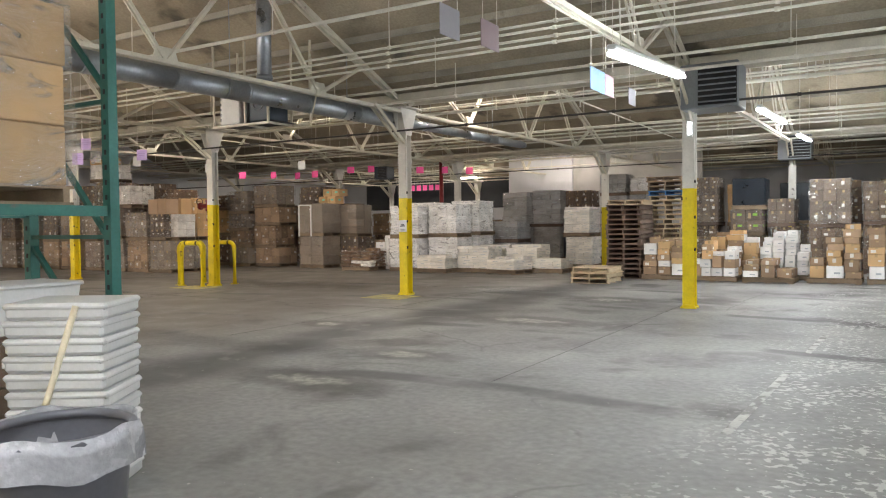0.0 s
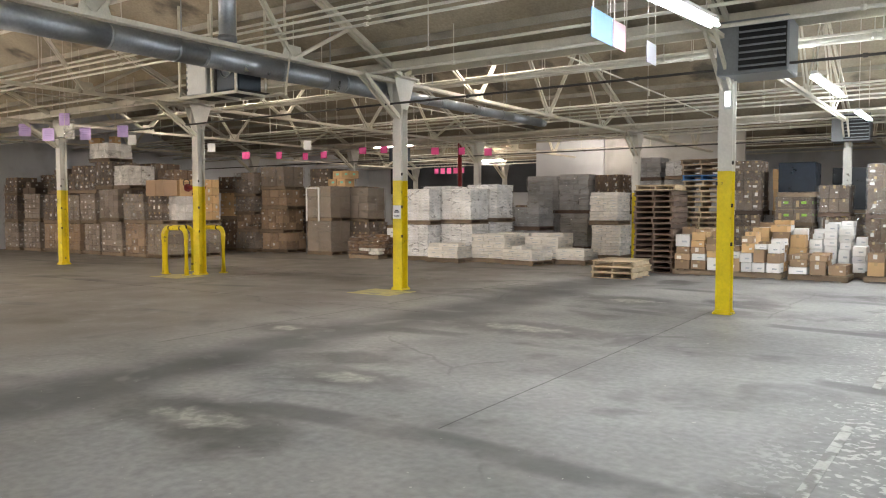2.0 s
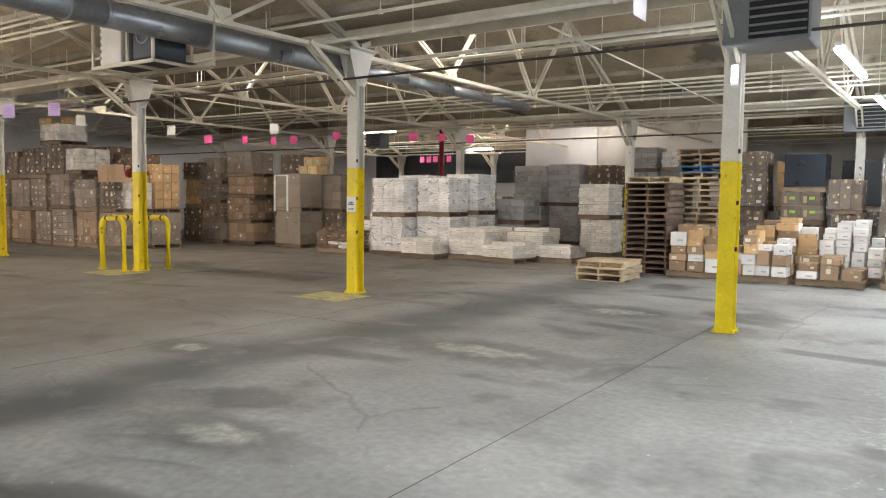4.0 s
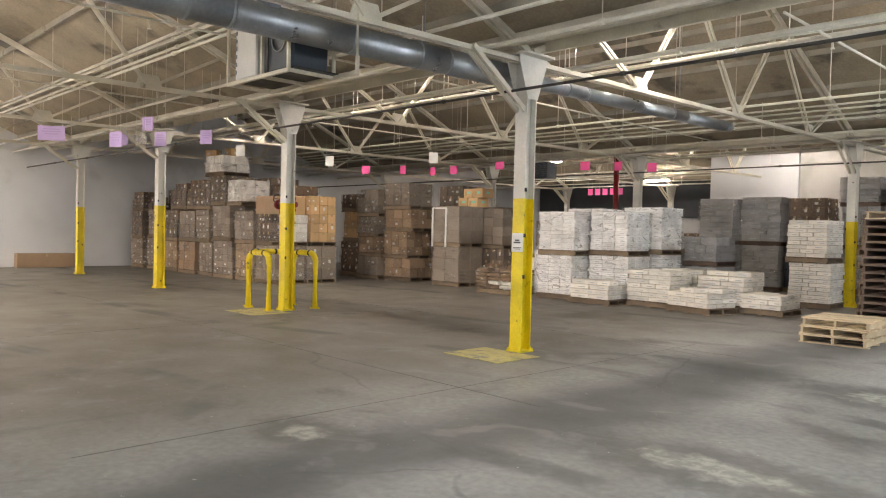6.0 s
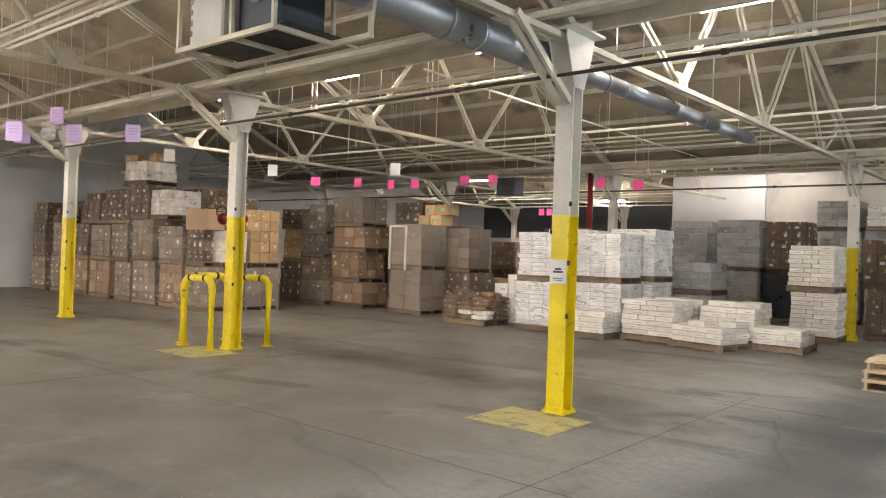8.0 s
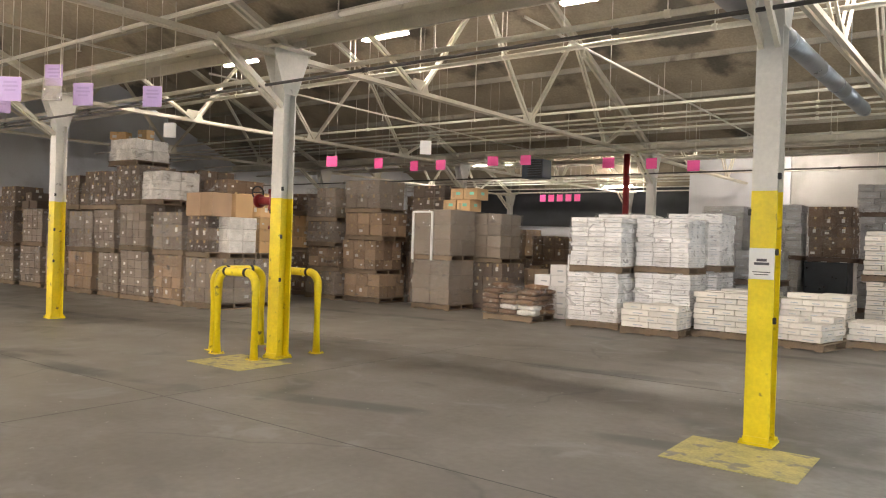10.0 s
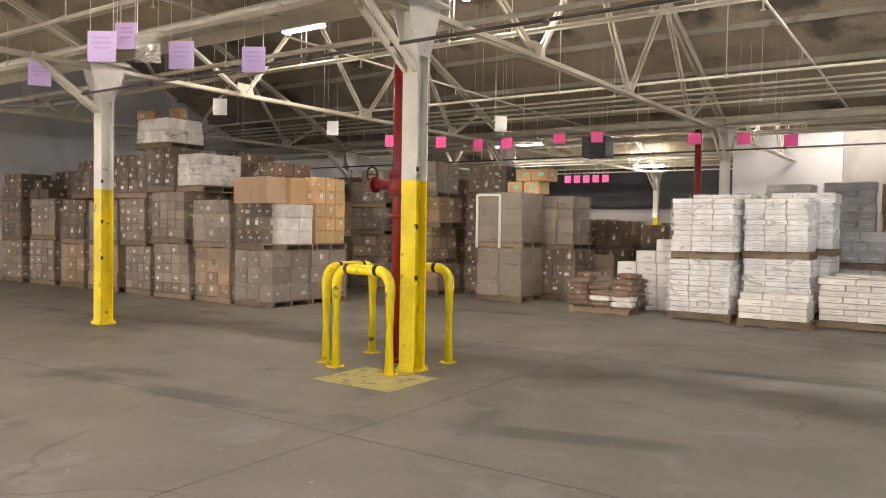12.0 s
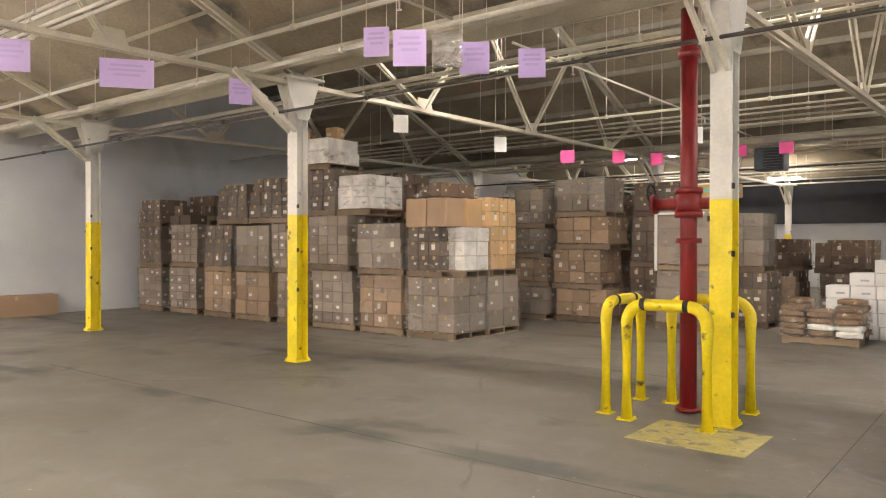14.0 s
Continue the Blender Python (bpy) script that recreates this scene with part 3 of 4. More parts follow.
sweep(b, [(0.42 + 0.15 * math.cos(a), -0.275, 0.42 + 0.15 * math.sin(a)) for a in np.linspace(0, 2 * math.pi, 25)], 0.012, 6)
part("inlet_ring", b, HEATER, t)
for y, x1 in ((-0.32, 0.74), (0.32, 1.22)):
    b = BM()
    bar(b, (-0.76, y, 0.0), (x1, y, 0.0), 0.045)
    part("cradle_rail", b, STEEL, t)
for x in (-0.74, 0.1, 0.72):
    b = BM()
    bar(b, (x, -0.32, 0.0), (x, 0.32, 0.0), 0.04)
    part("cradle_cross", b, STEEL, t)
for x, y in ((-0.74, -0.32), (-0.74, 0.32), (0.12, -0.32), (0.72, -0.32), (0.72, 0.32), (1.2, 0.32)):
    b = BM()
    bar(b, (x, y, 0.0), (x, y, 1.6), 0.035)
    part("cradle_post", b, STEEL, t)
b = BM()
slab(b, (0.1, 0, 0.028), (1.5, 0.6, 0.01))
part("tray", b, BLACK, t)
b = BM()
bar(b, (1.2, 0.32, 0.0), (1.75, -0.1, 0.55), 0.025)
part("diagonal_stay", b, STEEL, t)


def unit_heater(x, y, z, body=HEATER, size=1.0):
    t = thing("unit_heater", (x, y, z), "grey gas unit heater with black louvres hung by a column head", "unit heater", "unit heaters")
    t.scale = (size, size, size)
    b = BM()
    slab(b, (0, 0.1, 0.38), (0.95, 0.75, 0.76), bevel=0.02)
    part("casing", b, body, t)
    b = BM()
    slab(b, (0.14, -0.29, 0.38), (0.62, 0.04, 0.66))
    part("grille_opening", b, BLACK, t)
    for i in range(7):
        b = BM()
        bar(b, (-0.16, -0.325, 0.1 + i * 0.094), (0.44, -0.325, 0.1 + i * 0.094), 0.05, 0.02)
        part("louvre", b, body, t)
    for s in (-0.35, 0.35):
        b = BM()
        bar(b, (s, 0.1, 0.76), (s, 0.1, (roof_z(y) - z) / size + 0.02), 0.015)
        part("hanger", b, PIPE, t)


unit_heater(-0.78, 13.55, 3.46)
unit_heater(-0.7, 25.75, 3.46)
unit_heater(-15.9, 24.9, 3.45, UNITDARK, 0.68)
# small lit lamp and placard on columns
t = thing("column_lamp", (-1.2, 13.66, 3.05), "small lit emergency lamp fixed to a column", "lamp")
b = BM()
slab(b, (0.03, -0.03, 0.12), (0.11, 0.04, 0.28), bevel=0.012)
part("body", b, UNITWHITE, t)
b = BM()
slab(b, (0.03, -0.055, 0.13), (0.07, 0.012, 0.2))
part("lens", b, LAMPSMALL, t)


def placard(x, y, z):
    t = thing("column_sign", (x, y, z), "white paper placard with dark marks on a yellow column", "sign")
    b = BM()
    slab(b, (0, 0, 0), (0.2, 0.006, 0.26))
    part("sheet", b, PAPER, t)
    for dz, w in ((0.03, 0.08), (0.0, 0.12), (-0.07, 0.14), (-0.09, 0.11)):
        b = BM()
        slab(b, (0, -0.005, dz), (w, 0.003, 0.022 if dz >= 0 else 0.008))
        part("print_bar", b, INK, t)


placard(-7.3, 13.638, 1.52)

# ---- bollard frames and sprinkler riser at the guarded column ----
def hoop(x, y, length, rz):
    """A bent-pipe guard hoop on two feet."""
    t = thing("guard_hoop", (x, y, 0), "bent yellow steel pipe guard hoop bolted to the floor", "bollard", "column guards", rz=rz)
    h, r, b = 1.13, 0.18, BM()
    pts = [(-length / 2, 0, 0)] + [(-length / 2 + r - r * math.cos(a), 0, h - r + r * math.sin(a)) for a in np.linspace(0, math.pi / 2, 7)]
    pts += [(length / 2 - r + r * math.sin(a), 0, h - r + r * math.cos(a)) for a in np.linspace(0, math.pi / 2, 7)] + [(length / 2, 0, 0)]
    sweep(b, pts, 0.057, 14)
    part("pipe", b, YELLOW, t)
    for s in (-0.22, 0.2):
        b = BM()
        tube(b, (s - 0.025, 0, h), (s + 0.025, 0, h), 0.0595, 14)
        part("scuff_band", b, BLACK, t, "black scuffed tape band")
    for s in (-1, 1):
        b = BM()
        slab(b, (s * length / 2, 0, 0.006), (0.15, 0.15, 0.012))
        for i in (-1, 1):
            tube(b, (s * length / 2 + i * 0.058, i * 0.058, 0.012), (s * length / 2 + i * 0.058, i * 0.058, 0.03), 0.012, 6)
        part("foot_plate", b, YELLOW, t)


hoop(-13.82, 13.38, 0.78, 0)
hoop(-14.5, 13.95, 0.85, math.pi / 2)
hoop(-13.75, 14.40, 0.82, 0)
t = thing("sprinkler_riser", (-13.86, 14.08, 0), "dark red sprinkler riser pipe with flanged valve", "pipe")
b = BM()
tube(b, (0, 0, 0), (0, 0, 4.1), 0.085, 18)
part("pipe", b, RED, t)
for z, r, h in ((1.72, 0.13, 0.05), (1.98, 0.14, 0.06), (2.22, 0.14, 0.06), (3.6, 0.11, 0.08), (0.02, 0.13, 0.03)):
    b = BM()
    tube(b, (0, 0, z), (0, 0, z + h), r, 18)
    part("flange", b, RED, t)
b = BM()
tube(b, (0, 0, 2.0), (0, 0, 2.25), 0.125, 16)
tube(b, (-0.32, -0.05, 2.12), (0.2, 0.03, 2.12), 0.06, 14)
tube(b, (-0.36, -0.05, 2.12), (-0.32, -0.05, 2.12), 0.10, 14)
part("valve", b, RED, t)
b = BM()
sweep(b, [(-0.38 + 0.0, 0.10 * math.cos(a) - 0.05, 2.24 + 0.09 * math.sin(a)) for a in np.linspace(0, 2 * math.pi, 18)], 0.012, 6)
bar(b, (-0.38, -0.15, 2.24), (-0.38, 0.05, 2.24), 0.015)
part("handwheel", b, BLACK, t)
t = thing("sprinkler_riser", (-13.55, 25.6, 0), "dark red sprinkler riser pipe by a far column", "pipe")
b = BM()
tube(b, (0, 0, 0), (0, 0, 4.1), 0.085, 14)
part("pipe", b, RED, t)
for x, y, sx, sy in ((-13.42, 13.15, 1.02, 0.84), (-7.3, 13.16, 1.0, 0.84)):
    b = BM()
    slab(b, (x, y, 0.002), (sx, sy, 0.008))
    structure("floor_marking", b, PAD, "worn yellow painted square on the floor by a column", "floor marking")
# joints in the concrete
for x, y, l in ((-1.42, 11.0, 9.0), (-6.1, 12.0, 9.0), (-12.3, 12.0, 10.0)):
    b = BM()
    slab(b, (x, y, 0.0), (0.006, l, 0.004))
    structure("floor_joint", b, JOINT, "dark saw-cut joint in the concrete floor", "floor joint")
for y in (11.35, 15.9):
    b = BM()
    slab(b, (-13.5, y, 0.0), (17, 0.009, 0.004))
    structure("floor_joint", b, JOINT, "dark saw-cut joint in the concrete floor", "floor joint")
for x, y, l in ((0.93, 7.0, 2.6), (1.1, 10.4, 1.6)):
    b = BM()
    slab(b, (x, y, 0.001), (0.07, l, 0.006), -0.05)
    structure("floor_line", b, LINE, "worn pale painted line on the floor", "floor marking")


# ---- pallets ----
def pallet_mesh(name, mat):
    b = BM()
    for i in range(7):
        slab(b, (-0.55 + i * 1.1 / 6, 0, 0.125), (0.11 if i % 2 else 0.13, 1.02, 0.02))
    for y in (-0.46, 0, 0.46):
        slab(b, (0, y, 0.0675), (1.2, 0.04, 0.095))
    for x in (-0.53, 0, 0.53):
        slab(b, (x, 0, 0.01), (0.12, 1.02, 0.02))
    return mesh_of(name, b, mat)


PALLET = pallet_mesh("pallet", WOOD)
PALLETDARK = pallet_mesh("pallet_dark", WOODDARK)


def piece_mesh(name, s, mat):
    b = BM()
    slab(b, (0, 0, 0), s)
    return mesh_of(name, b, mat)


BOARD, STRINGER = piece_mesh("deck_board", (0.12, 1.02, 0.02), WOOD), piece_mesh("stringer", (1.2, 0.04, 0.095), WOOD)


def boarded_pallet(t, w=1.2, d=1.02):
    """A pallet with each of its boards, as a part of t."""
    p = new("pallet")
    p.parent = t
    p.scale = (w / 1.2, d / 1.02, 1)
    for i in range(7):
        part("deck_board", BOARD, None, p, at=(-0.54 + i * 0.18, 0, 0.125))
    for yy in (-0.46, 0, 0.46):
        part("stringer", STRINGER, None, p, at=(0, yy, 0.0675))
    for xx in (-0.53, 0, 0.53):
        part("bottom_board", BOARD, None, p, at=(xx, 0, 0.01))


def empty_pallet(mat, label, group):
    """A loose pallet with each of its boards."""
    t = thing("pallet", (0, 0, -5), label, "pallet", group)
    deck, deck2, runner = piece_mesh("deck_board", (0.12, 1.02, 0.02), mat), piece_mesh("deck_board_narrow", (0.095, 1.02, 0.02), mat), piece_mesh("stringer", (1.2, 0.04, 0.095), mat)
    for i in range(7):
        part("deck_board", deck2 if i % 2 else deck, None, t, at=(-0.54 + i * 1.08 / 6, RNG.uniform(-0.01, 0.01), 0.125), rz=RNG.uniform(-0.01, 0.01))
    for y in (-0.46, 0, 0.46):
        part("stringer", runner, None, t, at=(0, y, 0.0675))
    for x in (-0.53, 0, 0.53):
        part("bottom_board", deck, None, t, at=(x, 0, 0.01))
    return t


def pallet_stack(x, y, count, proto, spread=0.03, rz=0.0, z=0.0):
    for i in range(count):
        copy_thing(proto, Matrix.Translation((x + RNG.uniform(-spread, spread), y + RNG.uniform(-spread, spread), z + i * 0.137)) @ Matrix.Rotation(rz + RNG.uniform(-0.03, 0.03), 4, "Z"))


# ---- cartons and loads ----
MESHES = {}


def carton_mesh(w, d, h, mat, kind="plain"):
    var = RNG.randrange(5)
    key = (round(w, 2), round(d, 2), round(h, 2), mat.name, kind, var)
    if key in MESHES:
        return MESHES[key]
    b = BM()
    slab(b, (0, 0, h / 2), (w - 0.008, d - 0.008, h - 0.006), bevel=0.008)
    mats = [mat, TAPE, LABEL, INK]
    if kind == "plain":
        slab(b, (0, 0, h - 0.002), (w * 0.98, 0.06, 0.003), mat=1)
        for s in (-1, 1):
            slab(b, (0, s * (d / 2 - 0.003), h * 0.86), (0.06, 0.003, h * 0.24), mat=1)
            slab(b, (s * (w / 2 - 0.003), 0, h * 0.88), (0.003, 0.06, h * 0.2), mat=1)
            lw, lh, off = ((0.11, 0.07, 0.2), (0.06, 0.04, -0.22), (0.0, 0.0, 0.0), (0.0, 0.0, 0.0), (0.08, 0.1, 0.05))[var]
            if lw:
                slab(b, (s * w * off, s * (d / 2 - 0.002), h * (0.4 + 0.05 * var)), (lw, 0.004, lh), mat=2)
                slab(b, (s * (w / 2 - 0.002), s * d * off, h * (0.4 + 0.05 * var)), (0.004, lw, lh), mat=2)
    elif kind == "tab":
        for s in (-1, 1):
            if var < 2 or (var == 3 and s > 0):
                slab(b, (w * (0.12 * var - 0.1), s * (d / 2 - 0.002), h * (0.4 + 0.1 * var)), (min(0.08, w * 0.35), 0.004, h * 0.3), mat=2)
                slab(b, (s * (w / 2 - 0.002), d * (0.12 * var - 0.15), h * 0.5), (0.004, min(0.08, d * 0.35), h * 0.3), mat=2)
    elif kind == "print":
        mats[3] = BLUEGREY
        for s in (-1, 1):
            slab(b, (w * 0.12, s * (d / 2 - 0.003), h * 0.42), (w * 0.34, 0.003, h * 0.14), mat=3)
            slab(b, (s * (w / 2 - 0.003), d * 0.1, h * 0.42), (0.003, d * 0.3, h * 0.14), mat=3)
    elif kind in ("mint", "lime"):
        mats[3] = MINT if kind == "mint" else LIME
        for s in (-1, 1):
            slab(b, (w * 0.1, s * (d / 2 - 0.003), h * 0.55), (0.13, 0.003, 0.07), mat=3)
            slab(b, (s * (w / 2 - 0.003), 0, h * 0.55), (0.003, 0.13, 0.07), mat=3)
            slab(b, (-w * 0.25, s * (d / 2 - 0.003), h * 0.45), (0.08, 0.003, h * 0.5), mat=1)
    MESHES[key] = mesh_of("carton", b, *mats)
    return MESHES[key]


def film_shell(w, d, h, mat, taper=0.0):
    b = BM()
    slab(b, (0, 0, h / 2), (w, d, h))
    bmesh.ops.subdivide_edges(b, edges=list(b.edges), cuts=5, use_grid_fill=True)
    low = [f for f in b.faces if all(v.co.z < 0.001 for v in f.verts)]
    bmesh.ops.delete(b, geom=low, context="FACES")
    seed = Vector((RNG.uniform(0, 50), RNG.uniform(0, 50), 0))
    for v in b.verts:
        shrink = 1.0 - taper * (v.co.z / h) ** 2.6
        v.co.x *= shrink
        v.co.y *= shrink
        v.co += noise.noise_vector(v.co * 3 + seed) * 0.018
    return mesh_of("film", b, mat)


LOOKS = {
    # name: carton material, mesh kind, grid, film, label
    "brown": (CARD, "plain", (3, 3), FILM, "stretch-wrapped pallet load of brown cardboard cartons"),
    "small": (CARDGREY, "tab", (4, 4), FILM, "stretch-wrapped pallet load of small brown cartons with white labels"),
    "grey": (CARDGREY, "plain", (3, 2), FILMTHICK, "heavily wrapped pallet load of greyish brown cartons"),
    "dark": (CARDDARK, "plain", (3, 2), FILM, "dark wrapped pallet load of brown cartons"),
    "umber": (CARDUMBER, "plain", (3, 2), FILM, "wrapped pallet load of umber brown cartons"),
    "tan": (CARDTAN, "plain", (3, 3), None, "pallet load of light tan cardboard cartons"),
    "glossy": (CARDGREY, "none", (2, 2), FILMTHICK, "pallet load of brown cartons in glossy creased film"),
    "white": (WHITEBOX, "print", (3, 3), FILMWHITE, "pallet load of flat white printed cartons in milky film"),
    "cream": (CREAMBOX, "print", (2, 3), None, "pallet load of flat cream white bundles"),
    "greybox": (GREYBOX, "print", (2, 3), FILM, "wrapped pallet load of flat grey white cartons"),
    "wrapped": (CARDTAN, "none", (2, 2), FILMTHICK, "pallet load of large tan cartons in thick shiny film"),
    "silver": (SHINY, "none", (2, 2), FILM, "pallet load of pale goods in shiny silvery film"),
    "lime": (CARDUMBER, "lime", (2, 2), FILM, "wrapped pallet load of brown cartons with lime stickers"),
    "black": (TARP, "none", (1, 1), None, "pallet load covered in black navy plastic"),
}


def load(x, y, z, h, look_name, w=1.12, d=1.04, layer=0.0, rz=None, group="stacked pallet loads", skip=0.0, lean=0.0, taper=0.0):
    """A palletised load with each of its outer cartons; gives back the height of its top."""
    mat, kind, (nx, ny), film, label = LOOKS[look_name]
    t = thing("pallet_load", (x, y, z), label, "pallet load", group, rz=RNG.uniform(-0.035, 0.035) if rz is None else rz)
    if y < 22:
        boarded_pallet(t, w + 0.03, d + 0.03)
    else:
        tagged(part("pallet", PALLETDARK if look_name in ("dark", "umber", "greybox") else PALLET, None, t), kind="stuff").scale = ((w + 0.03) / 1.2, (d + 0.03) / 1.02, 1)
    h0 = 0.137
    layer = layer or {"white": 0.1, "cream": 0.1, "greybox": 0.19, "small": 0.2, "brown": 0.28, "black": h - h0}.get(look_name, 0.3)
    nz = max(1, round((h - h0) / layer))
    lh, cw, cd = (h - h0) / nz, w / nx, d / ny
    wiggle = 0.018 if mat in (WHITEBOX, GREYBOX, CREAMBOX) else 0.007
    for k in range(nz):
        turn = k % 2 and mat in (WHITEBOX, GREYBOX, CREAMBOX)
        gx, gy = (ny, nx) if turn else (nx, ny)
        inset = 1.0 - taper * (k / nz) ** 2 - RNG.uniform(0.0, 0.035)
        cw, cd = w * inset / gx, d * inset / gy
        ox, oy = RNG.uniform(-wiggle, wiggle), RNG.uniform(-wiggle, wiggle)
        for i in range(gx):
            for j in range(gy):
                if 0 < i < gx - 1 and 0 < j < gy - 1 and k < nz - 1:
                    continue
                if k == nz - 1 and RNG.random() < skip:
                    continue
                part("carton", carton_mesh(cw, cd, lh, mat, kind), None, t, at=(cw * (i + 0.5 - gx / 2) + ox + lean * k * lh, cd * (j + 0.5 - gy / 2) + oy, h0 + k * lh), rz=RNG.uniform(-0.03, 0.03))
    if film:
        part("film", film_shell(w + 0.05, d + 0.05, h - h0 + 0.02, film, taper), None, t, "clear creased stretch film", at=(lean * h / 2, 0, h0 - 0.01))
    return z + h


def tower(x, y, tiers, **kw):
    z = 0.0
    for h, look_name in tiers:
        h *= RNG.uniform(0.94, 1.04)
        k2 = dict(kw)
        k2["w"] = kw.get("w", 1.12) * RNG.uniform(0.92, 1.03)
        k2.setdefault("rz", RNG.uniform(-0.06, 0.06))
        k2.setdefault("lean", RNG.uniform(-0.05, 0.05) if look_name not in ("white", "greybox", "black") else 0.0)
        k2.setdefault("skip", 0.12 if look_name in ("dark", "brown", "small", "grey") and z > 2 else 0.0)
        z = load(x + RNG.uniform(-0.07, 0.07), y + RNG.uniform(-0.06, 0.06), z, h, look_name, **k2)
    return z


def loose_carton(x, y, z, w, d, h, mat=CARD, kind="plain", rz=0.0, label="loose brown cardboard carton on a pallet load", group="loose cartons"):
    ob = part("carton", carton_mesh(w, d, h, mat, kind), None, None, label, at=(x, y, z), rz=rz)
    return tagged(ob, category="carton", group=group)


# long block of wrapped loads by the west wall
rest = tower(-28.85, 17.35, [(1.12, "small"), (1.1, "umber")], w=1.1)
load(-29.05, 17.35, rest, 0.72, "umber", w=0.95, d=0.9, taper=0.3)
rest = tower(-27.5, 17.4, [(1.15, "small"), (1.1, "small")], w=1.15)
for x, z, ww in ((-27.85, 0, 0.42), (-27.4, 0, 0.42), (-27.65, 0.23, 0.4)):
    loose_carton(x, 17.15, rest + z, ww, 0.5, 0.23, CARDUMBER, "tab", RNG.uniform(-0.1, 0.1), "dark brown carton lying on a wrapped load")
load(-26.05, 17.4, 0, 1.06, "brown", w=1.02, lean=0.03)
load(-26.05, 17.4, 1.06, 1.08, "umber", w=0.98, lean=0.1, rz=0.03)
load(-25.55, 17.45, 2.16, 0.92, "umber", w=1.1, taper=0.42, lean=-0.05)
load(-24.75, 17.4, 0, 1.08, "brown", w=1.15)
load(-24.75, 17.4, 1.08, 1.04, "grey", w=1.15, layer=0.45)
load(-24.4, 17.5, 2.16, 1.0, "umber", w=1.15, taper=0.35)
tower(-23.45, 17.4, [(1.15, "small"), (1.1, "small"), (0.95, "umber")], w=1.0)
rest = tower(-22.15, 17.4, [(1.18, "small"), (1.1, "small")], w=1.2)
load(-22.6, 17.4, rest, 0.95, "umber", w=1.0, rz=0.02)
load(-22.85, 17.35, rest + 0.95, 0.66, "silver", w=1.1, d=0.95, rz=0.05, taper=0.12)
load(-21.62, 17.45, rest, 0.8, "silver", w=0.86, d=1.0, layer=0.22, rz=-0.03)
load(-20.8, 17.4, 0, 1.12, "brown", w=1.1, lean=-0.04)
load(-20.85, 17.4, 1.12, 0.98, "grey", w=1.12, lean=-0.06)
load(-19.6, 17.4, 0, 1.1, "grey", w=1.06, layer=0.31, rz=0.02)
load(-19.8, 17.45, 1.1, 0.92, "umber", w=0.75, rz=0.02)
load(-19.3, 17.6, 1.1, 0.92, "silver", w=0.5, d=0.75, rz=-0.02, layer=0.26)
for x, y, tilt in ((-19.95, 17.15, 0.05), (-19.45, 17.15, -0.04), (-19.95, 17.68, 0.0), (-19.42, 17.7, 0.06)):
    loose_carton(x, y, 2.02, 0.47, 0.5, 0.52, CARDTAN if y > 17.4 else CARD, "none", tilt, "open tan carton on top of a wrapped load")
load(-19.6, 18.5, 0, 1.1, "grey", w=1.06, layer=0.31)
load(-19.6, 18.55, 1.1, 1.5, "tan", w=0.98, d=0.95, skip=0.2)
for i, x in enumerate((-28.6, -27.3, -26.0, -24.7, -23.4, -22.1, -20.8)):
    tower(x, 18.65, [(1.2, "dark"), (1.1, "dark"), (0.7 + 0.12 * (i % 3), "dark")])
# opened carton flaps high on the block
loose_carton(-23.2, 17.05, rest + 1.61, 0.42, 0.3, 0.2, CARDTAN, "plain", 0.5, "small open carton on top of the tallest load")
loose_carton(-22.5, 17.3, rest + 1.61, 0.3, 0.26, 0.24, CARDTAN, "plain", 0.2, "small open carton on top of the tallest load")
# second block
tower(-20.3, 21.7, [(0.75, "grey"), (0.65, "brown"), (0.7, "grey"), (0.95, "grey")])
tower(-18.95, 21.8, [(0.7, "brown"), (0.85, "brown"), (0.75, "brown"), (0.85, "grey")], w=1.25)
tower(-17.75, 22.9, [(1.2, "dark"), (1.15, "umber"), (0.8, "umber")])
tower(-21.6, 22.0, [(1.2, "dark"), (1.1, "tan"), (0.6, "dark")])
load(-16.6, 21.75, 0, 1.18, "glossy", layer=0.35, rz=0.0)
load(-16.6, 21.75, 1.18, 1.22, "glossy", layer=0.35, rz=0.0)
tower(-15.75, 22.95, [(1.18, "umber"), (1.2, "glossy")], w=0.85)
for i, (dx, dz) in enumerate(((-0.42, 0), (0.0, 0), (-0.2, 0.28), (0.2, 0.28))):
    loose_carton(-16.2 + dx, 22.2, 2.4 + dz, 0.4, 0.5, 0.28, CARDTAN, "mint", RNG.uniform(-0.05, 0.05), "tan carton with a green sticker on a wrapped load")
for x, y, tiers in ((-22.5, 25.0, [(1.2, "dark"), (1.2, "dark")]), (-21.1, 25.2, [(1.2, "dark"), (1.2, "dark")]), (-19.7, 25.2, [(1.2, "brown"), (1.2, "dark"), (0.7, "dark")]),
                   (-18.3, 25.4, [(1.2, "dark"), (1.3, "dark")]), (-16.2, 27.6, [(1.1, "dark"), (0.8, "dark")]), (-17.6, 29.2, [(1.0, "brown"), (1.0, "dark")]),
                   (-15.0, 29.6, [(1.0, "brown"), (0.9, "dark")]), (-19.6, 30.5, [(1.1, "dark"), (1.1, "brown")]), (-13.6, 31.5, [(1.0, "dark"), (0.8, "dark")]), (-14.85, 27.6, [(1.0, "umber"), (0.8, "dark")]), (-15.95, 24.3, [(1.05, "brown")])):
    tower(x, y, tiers)


